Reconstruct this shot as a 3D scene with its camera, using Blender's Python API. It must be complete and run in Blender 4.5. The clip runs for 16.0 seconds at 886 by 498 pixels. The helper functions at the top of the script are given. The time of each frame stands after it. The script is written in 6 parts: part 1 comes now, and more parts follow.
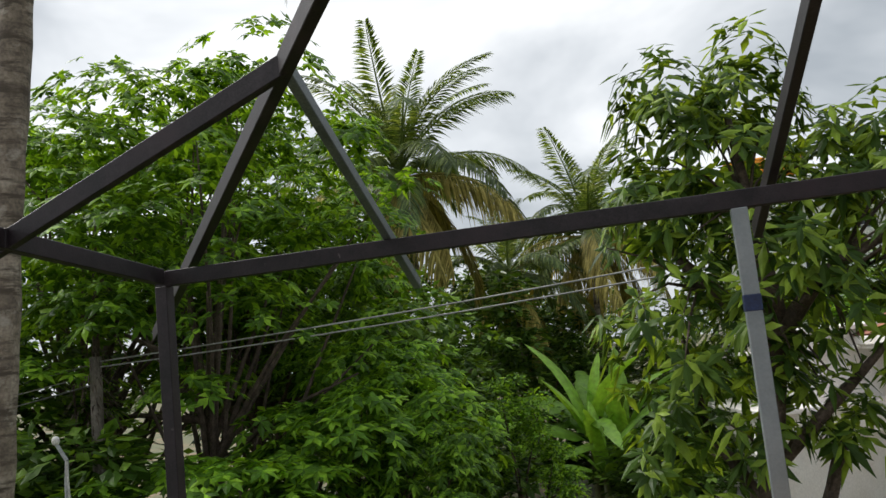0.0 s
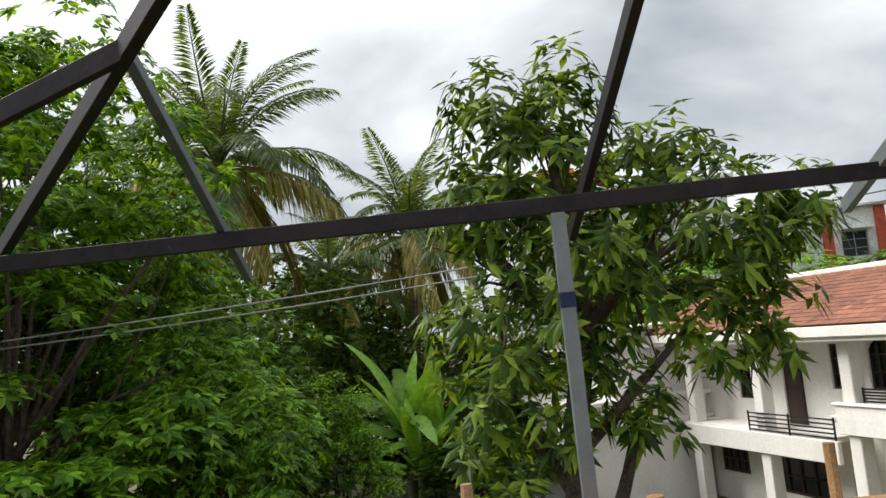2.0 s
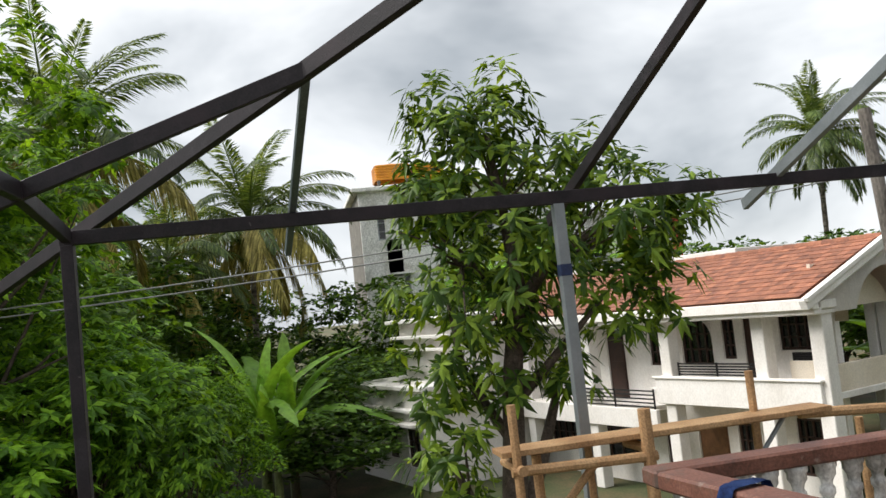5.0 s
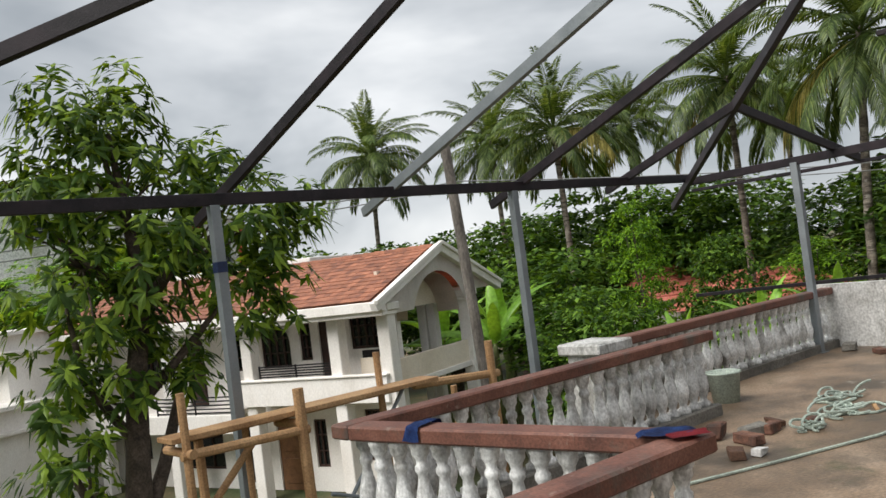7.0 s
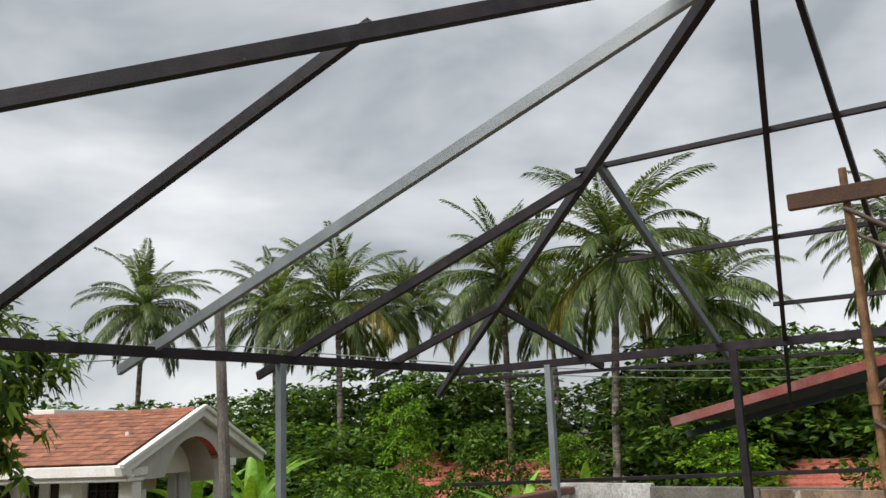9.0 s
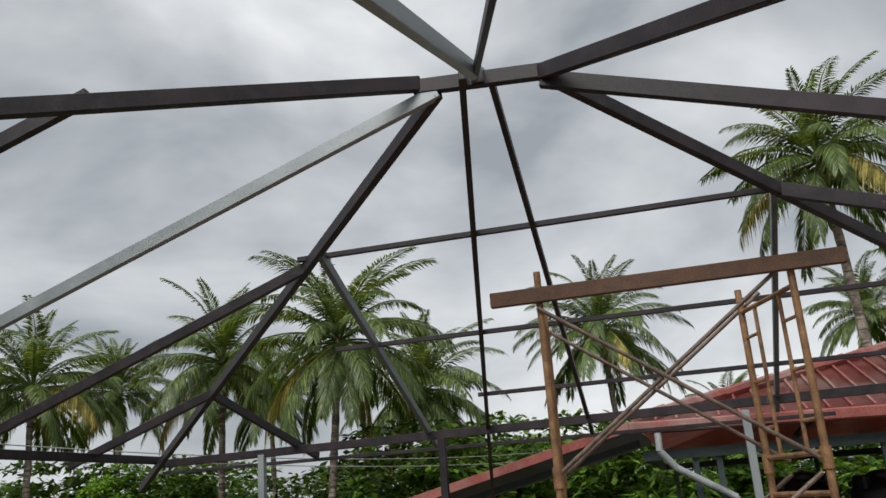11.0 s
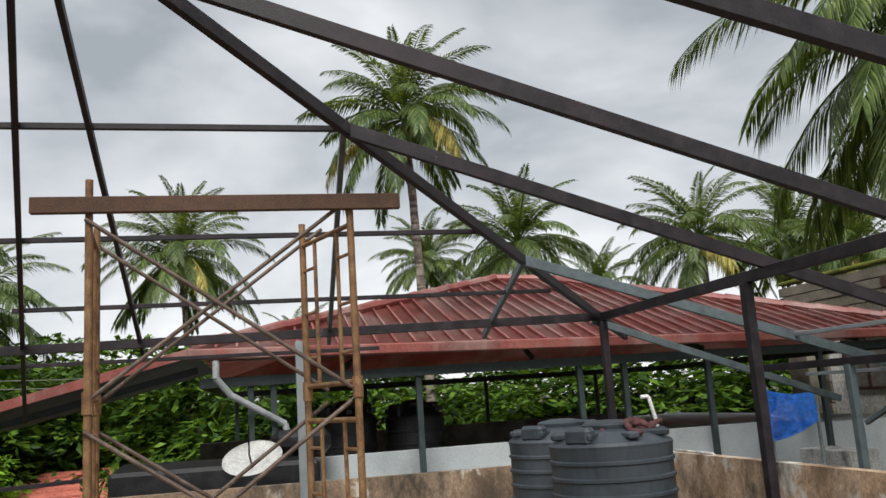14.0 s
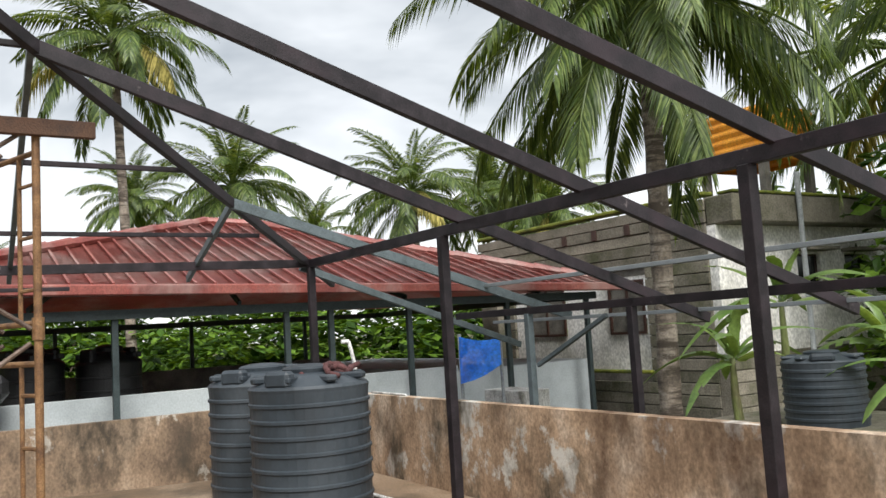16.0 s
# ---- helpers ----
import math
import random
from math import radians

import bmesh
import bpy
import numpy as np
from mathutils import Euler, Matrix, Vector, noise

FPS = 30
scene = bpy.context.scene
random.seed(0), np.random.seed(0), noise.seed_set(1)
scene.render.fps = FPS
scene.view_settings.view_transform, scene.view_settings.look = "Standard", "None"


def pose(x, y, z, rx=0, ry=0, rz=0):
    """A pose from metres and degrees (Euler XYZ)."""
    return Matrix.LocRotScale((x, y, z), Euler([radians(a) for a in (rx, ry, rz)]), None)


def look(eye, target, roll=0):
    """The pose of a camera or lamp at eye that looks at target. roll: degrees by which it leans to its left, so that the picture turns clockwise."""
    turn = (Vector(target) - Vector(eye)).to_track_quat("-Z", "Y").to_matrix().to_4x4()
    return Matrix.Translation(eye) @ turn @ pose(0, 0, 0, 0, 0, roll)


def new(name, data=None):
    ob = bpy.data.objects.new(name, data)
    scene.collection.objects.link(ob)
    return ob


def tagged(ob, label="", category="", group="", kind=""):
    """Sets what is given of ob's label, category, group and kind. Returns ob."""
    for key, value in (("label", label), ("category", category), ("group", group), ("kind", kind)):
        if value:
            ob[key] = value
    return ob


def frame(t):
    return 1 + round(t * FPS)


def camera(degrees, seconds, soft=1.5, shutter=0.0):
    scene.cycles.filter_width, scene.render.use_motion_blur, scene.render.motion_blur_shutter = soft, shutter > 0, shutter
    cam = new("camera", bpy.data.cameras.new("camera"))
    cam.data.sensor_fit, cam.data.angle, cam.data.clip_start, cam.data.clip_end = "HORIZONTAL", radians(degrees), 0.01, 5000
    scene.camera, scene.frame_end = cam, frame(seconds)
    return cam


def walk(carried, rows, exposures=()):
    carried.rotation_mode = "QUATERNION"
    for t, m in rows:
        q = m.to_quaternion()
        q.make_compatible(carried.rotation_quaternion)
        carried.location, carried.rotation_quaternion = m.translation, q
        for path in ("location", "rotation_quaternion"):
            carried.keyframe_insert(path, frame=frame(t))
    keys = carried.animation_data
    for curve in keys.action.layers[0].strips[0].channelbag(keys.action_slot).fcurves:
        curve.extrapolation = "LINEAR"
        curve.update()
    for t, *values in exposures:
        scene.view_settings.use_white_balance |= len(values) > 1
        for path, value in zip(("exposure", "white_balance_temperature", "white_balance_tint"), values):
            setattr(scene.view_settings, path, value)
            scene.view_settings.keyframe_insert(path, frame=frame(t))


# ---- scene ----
cam = camera(55.9, 16.0)
PATH = [
    (0, (0.668, 0.477, 1.699), (0.156, 2.394, 1.949), -5.88),
    (0.5, (0.595, 0.372, 1.694), (0.254, 2.326, 1.946), -5.80),
    (1, (0.617, 0.359, 1.685), (0.506, 2.344, 1.908), -4.44),
    (1.5, (0.644, 0.354, 1.680), (0.680, 2.344, 1.883), -4.95),
    (2, (0.600, 0.318, 1.673), (0.511, 2.306, 1.878), -5.77),
    (2.5, (0.490, 0.176, 1.688), (0.129, 2.132, 1.896), -5.51),
    (3, (0.373, -0.042, 1.684), (-0.075, 1.900, 1.851), -3.37),
    (3.2, (0.268, -0.128, 1.697), (-0.149, 1.823, 1.842), -3.24),
    (5.5, (-1.293, -1.022, 1.597), (-0.708, 0.886, 1.738), -8.22),
    (6, (-1.551, -1.055, 1.599), (-0.732, 0.765, 1.724), -9.72),
    (6.5, (-1.794, -1.121, 1.589), (-0.633, 0.507, 1.647), -7.75),
    (7, (-1.952, -1.219, 1.554), (-0.662, 0.308, 1.604), -7.18),
    (7.5, (-2.018, -1.304, 1.563), (-0.685, 0.178, 1.729), -5.02),
    (8, (-1.995, -1.304, 1.556), (-0.574, 0.083, 1.795), -3.45),
    (8.5, (-1.978, -1.291, 1.587), (-0.449, -0.037, 1.890), -2.50),
    (8.7, (-1.971, -1.351, 1.599), (-0.402, -0.161, 1.949), -2.32),
    (11, (-2.015, -1.496, 1.599), (-0.162, -1.009, 2.174), -4.24),
    (11.5, (-2.036, -1.535, 1.538), (-0.150, -1.243, 2.136), -3.33),
    (12, (-1.990, -1.569, 1.546), (-0.091, -1.431, 2.158), -2.04),
    (12.5, (-1.931, -1.590, 1.564), (-0.025, -1.570, 2.168), -1.28),
    (13, (-1.887, -1.587, 1.543), (0.026, -1.699, 2.114), -1.97),
    (13.5, (-1.863, -1.642, 1.583), (0.059, -1.913, 2.066), -2.56),
    (14, (-1.814, -1.711, 1.571), (0.104, -2.154, 1.921), -3.85),
    (14.5, (-1.872, -1.691, 1.579), (0.015, -2.303, 1.834), -4.26),
    (15, (-1.906, -1.709, 1.574), (-0.076, -2.485, 1.801), -3.65),
    (15.5, (-1.923, -1.709, 1.552), (-0.157, -2.623, 1.765), -3.41),
    (16, (-1.902, -1.773, 1.541), (-0.215, -2.830, 1.726), -3.45),
]
walk(cam, [(t, look(eye, target, roll)) for t, eye, target, roll in PATH],
     exposures=[(0.0, 0.6), (0.5, 0.25), (1.5, 0.55), (2.5, 0.8), (3.0, 1.0), (5.5, 0.55), (7.0, 0.4), (8.5, 0.38), (11.0, 0.18), (12.5, 0.35), (14.5, 0.45), (16.0, 0.85)])


# ---- light ----
def overcast_world():
    world = bpy.data.worlds.new("overcast_sky")
    scene.world = world
    world.use_nodes = True
    nt = world.node_tree
    nt.nodes.clear()
    out = nt.nodes.new("ShaderNodeOutputWorld")
    back = nt.nodes.new("ShaderNodeBackground")
    sky = nt.nodes.new("ShaderNodeTexSky")
    sky.sky_type, sky.sun_disc = "NISHITA", False
    sky.sun_elevation, sky.sun_rotation = radians(48), radians(-90)
    dim = nt.nodes.new("ShaderNodeVectorMath")
    dim.operation = "SCALE"
    dim.inputs["Scale"].default_value = 0.10
    nt.links.new(sky.outputs[0], dim.inputs[0])
    coord = nt.nodes.new("ShaderNodeTexCoord")
    mapping = nt.nodes.new("ShaderNodeMapping")
    mapping.inputs["Scale"].default_value = (1.0, 1.0, 2.0)
    mapping.inputs["Location"].default_value = (0.35, 0.1, 0.0)
    nt.links.new(coord.outputs["Generated"], mapping.inputs[0])
    big = nt.nodes.new("ShaderNodeTexNoise")
    big.inputs["Scale"].default_value, big.inputs["Detail"].default_value = 2.2, 5.0
    big.inputs["Roughness"].default_value, big.inputs["Distortion"].default_value = 0.5, 0.25
    nt.links.new(mapping.outputs[0], big.inputs["Vector"])
    ramp = nt.nodes.new("ShaderNodeValToRGB")
    ramp.color_ramp.elements[0].position, ramp.color_ramp.elements[0].color = 0.34, (0.34, 0.37, 0.40, 1)
    ramp.color_ramp.elements[1].position, ramp.color_ramp.elements[1].color = 0.66, (0.93, 0.94, 0.945, 1)
    mid = ramp.color_ramp.elements.new(0.5)
    mid.color = (0.62, 0.645, 0.67, 1)
    nt.links.new(big.outputs[0], ramp.inputs[0])
    # cloud cover over the blue sky
    mix = nt.nodes.new("ShaderNodeMix")
    mix.data_type = "RGBA"
    mix.inputs["Factor"].default_value = 0.93
    nt.links.new(dim.outputs[0], mix.inputs["A"])
    nt.links.new(ramp.outputs[0], mix.inputs["B"])
    nt.links.new(mix.outputs["Result"], back.inputs["Color"])
    back.inputs["Strength"].default_value = 0.9
    nt.links.new(back.outputs[0], out.inputs[0])


overcast_world()
sun = new("sun", bpy.data.lights.new("sun", "SUN"))
sun.data.energy, sun.data.angle, sun.data.color = 3.1, radians(38), (1.0, 0.97, 0.92)
sun.matrix_world = look((0, 0, 30), (9.0, -2.2, 19.5))


def material(name, base, rough=0.7, metal=0.0, dark=None, light=None, scale=4.0, fine=60.0, bump=0.25, streak=0.0, spread=0.0, spec=0.5, translucent=0.0, grain=0.3):
    """A procedural surface: broad stains and fine grain between dark, base and light; streak draws the stains out along z; spread varies object by object."""
    m = bpy.data.materials.new(name)
    m.use_nodes = True
    nt = m.node_tree
    bsdf = nt.nodes["Principled BSDF"]
    dark = dark or tuple(c * 0.65 for c in base)
    light = light or tuple(min(1, c * 1.2) for c in base)
    coord = nt.nodes.new("ShaderNodeTexCoord")
    mapping = nt.nodes.new("ShaderNodeMapping")
    mapping.inputs["Scale"].default_value = (1, 1, 1 - 0.85 * streak)
    nt.links.new(coord.outputs["Object"], mapping.inputs[0])
    info = nt.nodes.new("ShaderNodeObjectInfo")
    shift = nt.nodes.new("ShaderNodeVectorMath")
    shift.operation = "ADD"
    spin = nt.nodes.new("ShaderNodeMath")
    spin.operation = "MULTIPLY"
    spin.inputs[1].default_value = 37.0
    nt.links.new(info.outputs["Random"], spin.inputs[0])
    nt.links.new(mapping.outputs[0], shift.inputs[0])
    nt.links.new(spin.outputs[0], shift.inputs[1])
    broad = nt.nodes.new("ShaderNodeTexNoise")
    broad.inputs["Scale"].default_value, broad.inputs["Detail"].default_value, broad.inputs["Roughness"].default_value = scale, 6.0, 0.62
    nt.links.new(shift.outputs[0], broad.inputs["Vector"])
    ramp = nt.nodes.new("ShaderNodeValToRGB")
    ramp.color_ramp.elements[0].position, ramp.color_ramp.elements[0].color = 0.32, (*dark, 1)
    ramp.color_ramp.elements[1].position, ramp.color_ramp.elements[1].color = 0.70, (*light, 1)
    ramp.color_ramp.elements.new(0.5).color = (*base, 1)
    nt.links.new(broad.outputs[0], ramp.inputs[0])
    small = nt.nodes.new("ShaderNodeTexNoise")
    small.inputs["Scale"].default_value, small.inputs["Detail"].default_value = fine, 3.0
    nt.links.new(shift.outputs[0], small.inputs["Vector"])
    value = nt.nodes.new("ShaderNodeMapRange")
    value.inputs["From Min"].default_value, value.inputs["From Max"].default_value = 0.3, 0.7
    value.inputs["To Min"].default_value, value.inputs["To Max"].default_value = 1 - grain, 1 + grain
    nt.links.new(small.outputs[0], value.inputs["Value"])
    vary = nt.nodes.new("ShaderNodeMapRange")
    vary.inputs["To Min"].default_value, vary.inputs["To Max"].default_value = 1 - spread, 1 + spread
    nt.links.new(info.outputs["Random"], vary.inputs["Value"])
    times = nt.nodes.new("ShaderNodeMath")
    times.operation = "MULTIPLY"
    nt.links.new(value.outputs[0], times.inputs[0])
    nt.links.new(vary.outputs[0], times.inputs[1])
    colour = nt.nodes.new("ShaderNodeVectorMath")
    colour.operation = "SCALE"
    nt.links.new(ramp.outputs[0], colour.inputs[0])
    nt.links.new(times.outputs[0], colour.inputs["Scale"])
    nt.links.new(colour.outputs[0], bsdf.inputs["Base Color"])
    bsdf.inputs["Metallic"].default_value = metal
    bsdf.inputs["Specular IOR Level"].default_value = spec
    rr = nt.nodes.new("ShaderNodeMapRange")
    rr.inputs["To Min"].default_value, rr.inputs["To Max"].default_value = max(0.05, rough - 0.15), min(1, rough + 0.15)
    nt.links.new(broad.outputs[0], rr.inputs["Value"])
    nt.links.new(rr.outputs[0], bsdf.inputs["Roughness"])
    if bump:
        b = nt.nodes.new("ShaderNodeBump")
        b.inputs["Strength"].default_value, b.inputs["Distance"].default_value = bump, 0.01
        nt.links.new(small.outputs[0], b.inputs["Height"])
        nt.links.new(b.outputs[0], bsdf.inputs["Normal"])
    if translucent:
        trans = nt.nodes.new("ShaderNodeBsdfTranslucent")
        warm = nt.nodes.new("ShaderNodeVectorMath")
        warm.operation = "MULTIPLY"
        warm.inputs[1].default_value = (1.5, 1.35, 0.5)
        nt.links.new(colour.outputs[0], warm.inputs[0])
        nt.links.new(warm.outputs[0], trans.inputs[0])
        mix = nt.nodes.new("ShaderNodeMixShader")
        mix.inputs[0].default_value = translucent
        nt.links.new(bsdf.outputs[0], mix.inputs[1])
        nt.links.new(trans.outputs[0], mix.inputs[2])
        nt.links.new(mix.outputs[0], nt.nodes["Material Output"].inputs[0])
    return m


def patches(m, colour, scale, at, soft=0.04, stretch=1.0, shift=0.0):
    """Lays uneven patches of another colour (flaked paint, mould, scuffs) over a surface."""
    nt = m.node_tree
    socket = nt.nodes["Principled BSDF"].inputs["Base Color"]
    under = socket.links[0].from_socket
    coord = nt.nodes.new("ShaderNodeTexCoord")
    mapping = nt.nodes.new("ShaderNodeMapping")
    mapping.inputs["Scale"].default_value = (1, 1, stretch)
    mapping.inputs["Location"].default_value = (shift, shift * 0.7, 0)
    nt.links.new(coord.outputs["Object"], mapping.inputs[0])
    tex = nt.nodes.new("ShaderNodeTexNoise")
    tex.inputs["Scale"].default_value, tex.inputs["Detail"].default_value, tex.inputs["Roughness"].default_value = scale, 9.0, 0.68
    nt.links.new(mapping.outputs[0], tex.inputs["Vector"])
    edge = nt.nodes.new("ShaderNodeMapRange")
    edge.inputs["From Min"].default_value, edge.inputs["From Max"].default_value = at - soft, at + soft
    nt.links.new(tex.outputs[0], edge.inputs["Value"])
    mix = nt.nodes.new("ShaderNodeMix")
    mix.data_type = "RGBA"
    mix.inputs["B"].default_value = (*colour, 1)
    nt.links.new(edge.outputs[0], mix.inputs["Factor"])
    nt.links.new(under, mix.inputs["A"])
    nt.links.new(mix.outputs["Result"], socket)
    return m


def leafy(name, dark, base, light, rough=0.5, translucent=0.3, spec=0.14):
    """Foliage whose single leaves differ in tone."""
    m = material(name, base, rough, 0, dark, light, scale=1.3, fine=9.0, bump=0.0, spread=0.18, translucent=translucent, grain=0.25, spec=spec)
    nt = m.node_tree
    geo = nt.nodes.new("ShaderNodeNewGeometry")
    ramp = next(n for n in nt.nodes if n.type == "VALTORGB")
    link = ramp.inputs[0].links[0]
    noise_out = link.from_socket
    nt.links.remove(link)
    add = nt.nodes.new("ShaderNodeMix")
    add.inputs["Factor"].default_value = 0.55
    nt.links.new(noise_out, add.inputs["A"])
    nt.links.new(geo.outputs["Random Per Island"], add.inputs["B"])
    nt.links.new(add.outputs["Result"], ramp.inputs[0])
    return m


M = {
    "primer": material("red_oxide_black_steel_paint", (0.0155, 0.0125, 0.0150), 0.5, 0.0, (0.0095, 0.008, 0.010), (0.031, 0.025, 0.030), 7, 90, 0.12, spec=0.3),
    "galvanised": material("galvanised_steel", (0.24, 0.265, 0.28), 0.5, 0.35, (0.20, 0.225, 0.24), (0.29, 0.315, 0.33), 2.5, 60, 0.03, grain=0.06),
    "grey_paint": material("blue_grey_steel_paint", (0.10, 0.125, 0.135), 0.5, 0.2, None, None, 6, 90, 0.1),
    "tape": material("blue_tape", (0.010, 0.022, 0.075), 0.5),
    "floor": material("wet_stained_concrete", (0.25, 0.175, 0.115), 0.5, 0, (0.15, 0.10, 0.062), (0.35, 0.265, 0.19), 1.1, 45, 0.4),
    "parapet": material("stained_plaster", (0.42, 0.29, 0.19), 0.85, 0, (0.20, 0.13, 0.08), (0.56, 0.45, 0.35), 1.8, 40, 0.35, streak=0.3),
    "whitewash": material("weathered_whitewash", (0.52, 0.51, 0.49), 0.85, 0, (0.25, 0.235, 0.21), (0.66, 0.66, 0.64), 1.6, 40, 0.3, streak=0.2),
    "grey_cement": material("bare_cement_render", (0.155, 0.145, 0.125), 0.9, 0, (0.085, 0.08, 0.07), (0.23, 0.215, 0.19), 2.5, 50, 0.35),
    "rail": material("brown_painted_cement", (0.155, 0.062, 0.042), 0.6, 0, (0.08, 0.033, 0.024), (0.21, 0.098, 0.07), 3, 70, 0.25),
    "baluster": material("weathered_white_cement", (0.60, 0.60, 0.585), 0.8, 0, (0.16, 0.15, 0.13), (0.74, 0.745, 0.735), 5, 60, 0.3, spread=0.2, streak=0.4),
    "earth": material("damp_red_earth", (0.085, 0.085, 0.035), 0.95, 0, (0.035, 0.06, 0.015), (0.19, 0.12, 0.065), 0.35, 14, 0.5),
}
patches(M["parapet"], (0.60, 0.57, 0.52), 1.9, 0.575, 0.025, 0.8)
patches(M["parapet"], (0.060, 0.048, 0.030), 1.7, 0.57, 0.08, 0.5, 5.0)
patches(M["parapet"], (0.10, 0.055, 0.03), 1.1, 0.58, 0.08, 0.6, 9.0)
# darker plaster for the east parapet, with its own pale and dark patches
M["dark_parapet"] = material("dark_stained_plaster", (0.25, 0.175, 0.115), 0.75, 0, (0.11, 0.075, 0.05), (0.36, 0.27, 0.19), 2.2, 40, 0.35, streak=0.3)
patches(M["dark_parapet"], (0.50, 0.46, 0.40), 2.4, 0.62, 0.02, 0.8, 2.0)
patches(M["dark_parapet"], (0.055, 0.042, 0.028), 1.5, 0.56, 0.07, 0.5, 7.0)
patches(M["whitewash"], (0.10, 0.095, 0.07), 2.4, 0.60, 0.08, 0.4, 3.0)
patches(M["floor"], (0.085, 0.065, 0.045), 0.7, 0.53, 0.08)
patches(M["floor"], (0.07, 0.07, 0.03), 1.3, 0.64, 0.06, 1.0, 8.0)
patches(M["floor"], (0.44, 0.40, 0.34), 5.0, 0.68, 0.04, 1.0, 4.0)
patches(M["primer"], (0.15, 0.125, 0.13), 6.0, 0.70, 0.04)
patches(M["primer"], (0.030, 0.020, 0.025), 2.0, 0.58, 0.1, 1.0, 3.0)
patches(M["rail"], (0.10, 0.075, 0.06), 2.5, 0.60, 0.06, 1.0, 6.0)
patches(M["rail"], (0.30, 0.23, 0.19), 7.0, 0.67, 0.05)


def part(name, bm, mat, parent=None, label="", smooth=False):
    me = bpy.data.meshes.new(name)
    bm.to_mesh(me)
    bm.free()
    if smooth:
        me.polygons.foreach_set("use_smooth", [True] * len(me.polygons))
    me.materials.append(mat)
    ob = new(name, me)
    if parent is not None:
        ob.parent = parent
    if label:
        ob["label"] = label
    return ob


def share(name, mesh_ob, parent, m):
    """Another piece on the same mesh."""
    ob = new(name, mesh_ob.data)
    ob.parent = parent
    ob.matrix_basis = m
    return ob


def thing(name, label, category, group="", kind="", at=(0, 0, 0), turn=0):
    ob = new(name)
    ob.empty_display_size = 0.1
    ob.matrix_basis = pose(*at, 0, 0, turn)
    return tagged(ob, label, category, group, kind)


def box(bm, lo, hi, bevel=0.0, m=None):
    r = bmesh.ops.create_cube(bm, size=1.0)
    vs = r["verts"]
    c = [(a + b) / 2 for a, b in zip(lo, hi)]
    d = [b - a for a, b in zip(lo, hi)]
    for v in vs:
        v.co = Vector((v.co.x * d[0] + c[0], v.co.y * d[1] + c[1], v.co.z * d[2] + c[2]))
    if bevel:
        es = list({e for v in vs for e in v.link_edges})
        vs = list({v for v in bmesh.ops.bevel(bm, geom=es, offset=bevel, segments=1, affect="EDGES")["verts"]} | {v for v in vs if v.is_valid})
    if m is not None:
        for v in vs:
            v.co = m @ v.co
    return vs


def along(p, q):
    """A pose at p whose z runs to q and whose y stays as upright as it can."""
    p, q = Vector(p), Vector(q)
    z = (q - p).normalized()
    up = Vector((0, 0, 1)) if abs(z.z) < 0.98 else Vector((0, 1, 0))
    x = up.cross(z).normalized()
    y = z.cross(x)
    return Matrix.Translation(p) @ Matrix((x, y, z)).transposed().to_4x4()


def bar(bm, p, q, w, h, bevel=0.004):
    """A rectangular section w wide and h high from p to q."""
    length = (Vector(q) - Vector(p)).length
    box(bm, (-w / 2, -h / 2, 0), (w / 2, h / 2, length), bevel, along(p, q))
    return bm


def rod(bm, p, q, r, r2=None, n=10, caps=True):
    length = (Vector(q) - Vector(p)).length
    bmesh.ops.create_cone(bm, cap_ends=caps, segments=n, radius1=r, radius2=r if r2 is None else r2, depth=length,
                          matrix=along(p, q) @ Matrix.Translation((0, 0, length / 2)))
    return bm


def lathe(bm, profile, n=14, m=Matrix()):
    """Turns (radius, z) pairs about z."""
    rings = [[bm.verts.new(m @ Vector((r * math.cos(2 * math.pi * k / n), r * math.sin(2 * math.pi * k / n), z))) for k in range(n)] for r, z in profile]
    for a, b in zip(rings, rings[1:]):
        for k in range(n):
            bm.faces.new((a[k], a[(k + 1) % n], b[(k + 1) % n], b[k]))
    bm.faces.new(list(reversed(rings[0])))
    bm.faces.new(rings[-1])
    return bm


def pipe(bm, points, r, n=8):
    for p, q in zip(points, points[1:]):
        rod(bm, p, q, r, n=n)
    return bm


def extrude_path(bm, pts, half, z0, z1):
    """A wall of thickness 2 * half along a plan line."""
    left, right = [], []
    for i, p in enumerate(pts):
        a, b = Vector(pts[max(i - 1, 0)]), Vector(pts[min(i + 1, len(pts) - 1)])
        d = (b - a).normalized()
        nrm = Vector((-d.y, d.x))
        left.append(Vector(p) + nrm * half)
        right.append(Vector(p) - nrm * half)
    rows = [[bm.verts.new((*v, z)) for v in side] for side, z in ((left, z0), (left, z1), (right, z1), (right, z0))]
    for i in range(len(pts) - 1):
        for a, b in ((0, 1), (1, 2), (2, 3), (3, 0)):
            bm.faces.new((rows[a][i], rows[a][i + 1], rows[b][i + 1], rows[b][i]))
    for i in (0, -1):
        bm.faces.new([rows[k][i] for k in range(4)])
    bmesh.ops.recalc_face_normals(bm, faces=bm.faces)
    return bm


# ---- ground and terrace ----
GROUND = -4.4


def ground():
    bm = bmesh.new()
    bmesh.ops.create_grid(bm, x_segments=60, y_segments=60, size=1.0)
    for v in bm.verts:
        # finer near the middle, out to the horizon
        for i in (0, 1):
            v.co[i] = math.copysign(abs(v.co[i]) ** 2.6 * 900, v.co[i])
        v.co.z = GROUND + 0.12 * noise.noise(Vector((v.co.x * 0.2, v.co.y * 0.2, 0)))
    tagged(part("ground", bm, M["earth"], smooth=True), "damp red earth with patches of weeds", "ground", kind="structure")


ground()

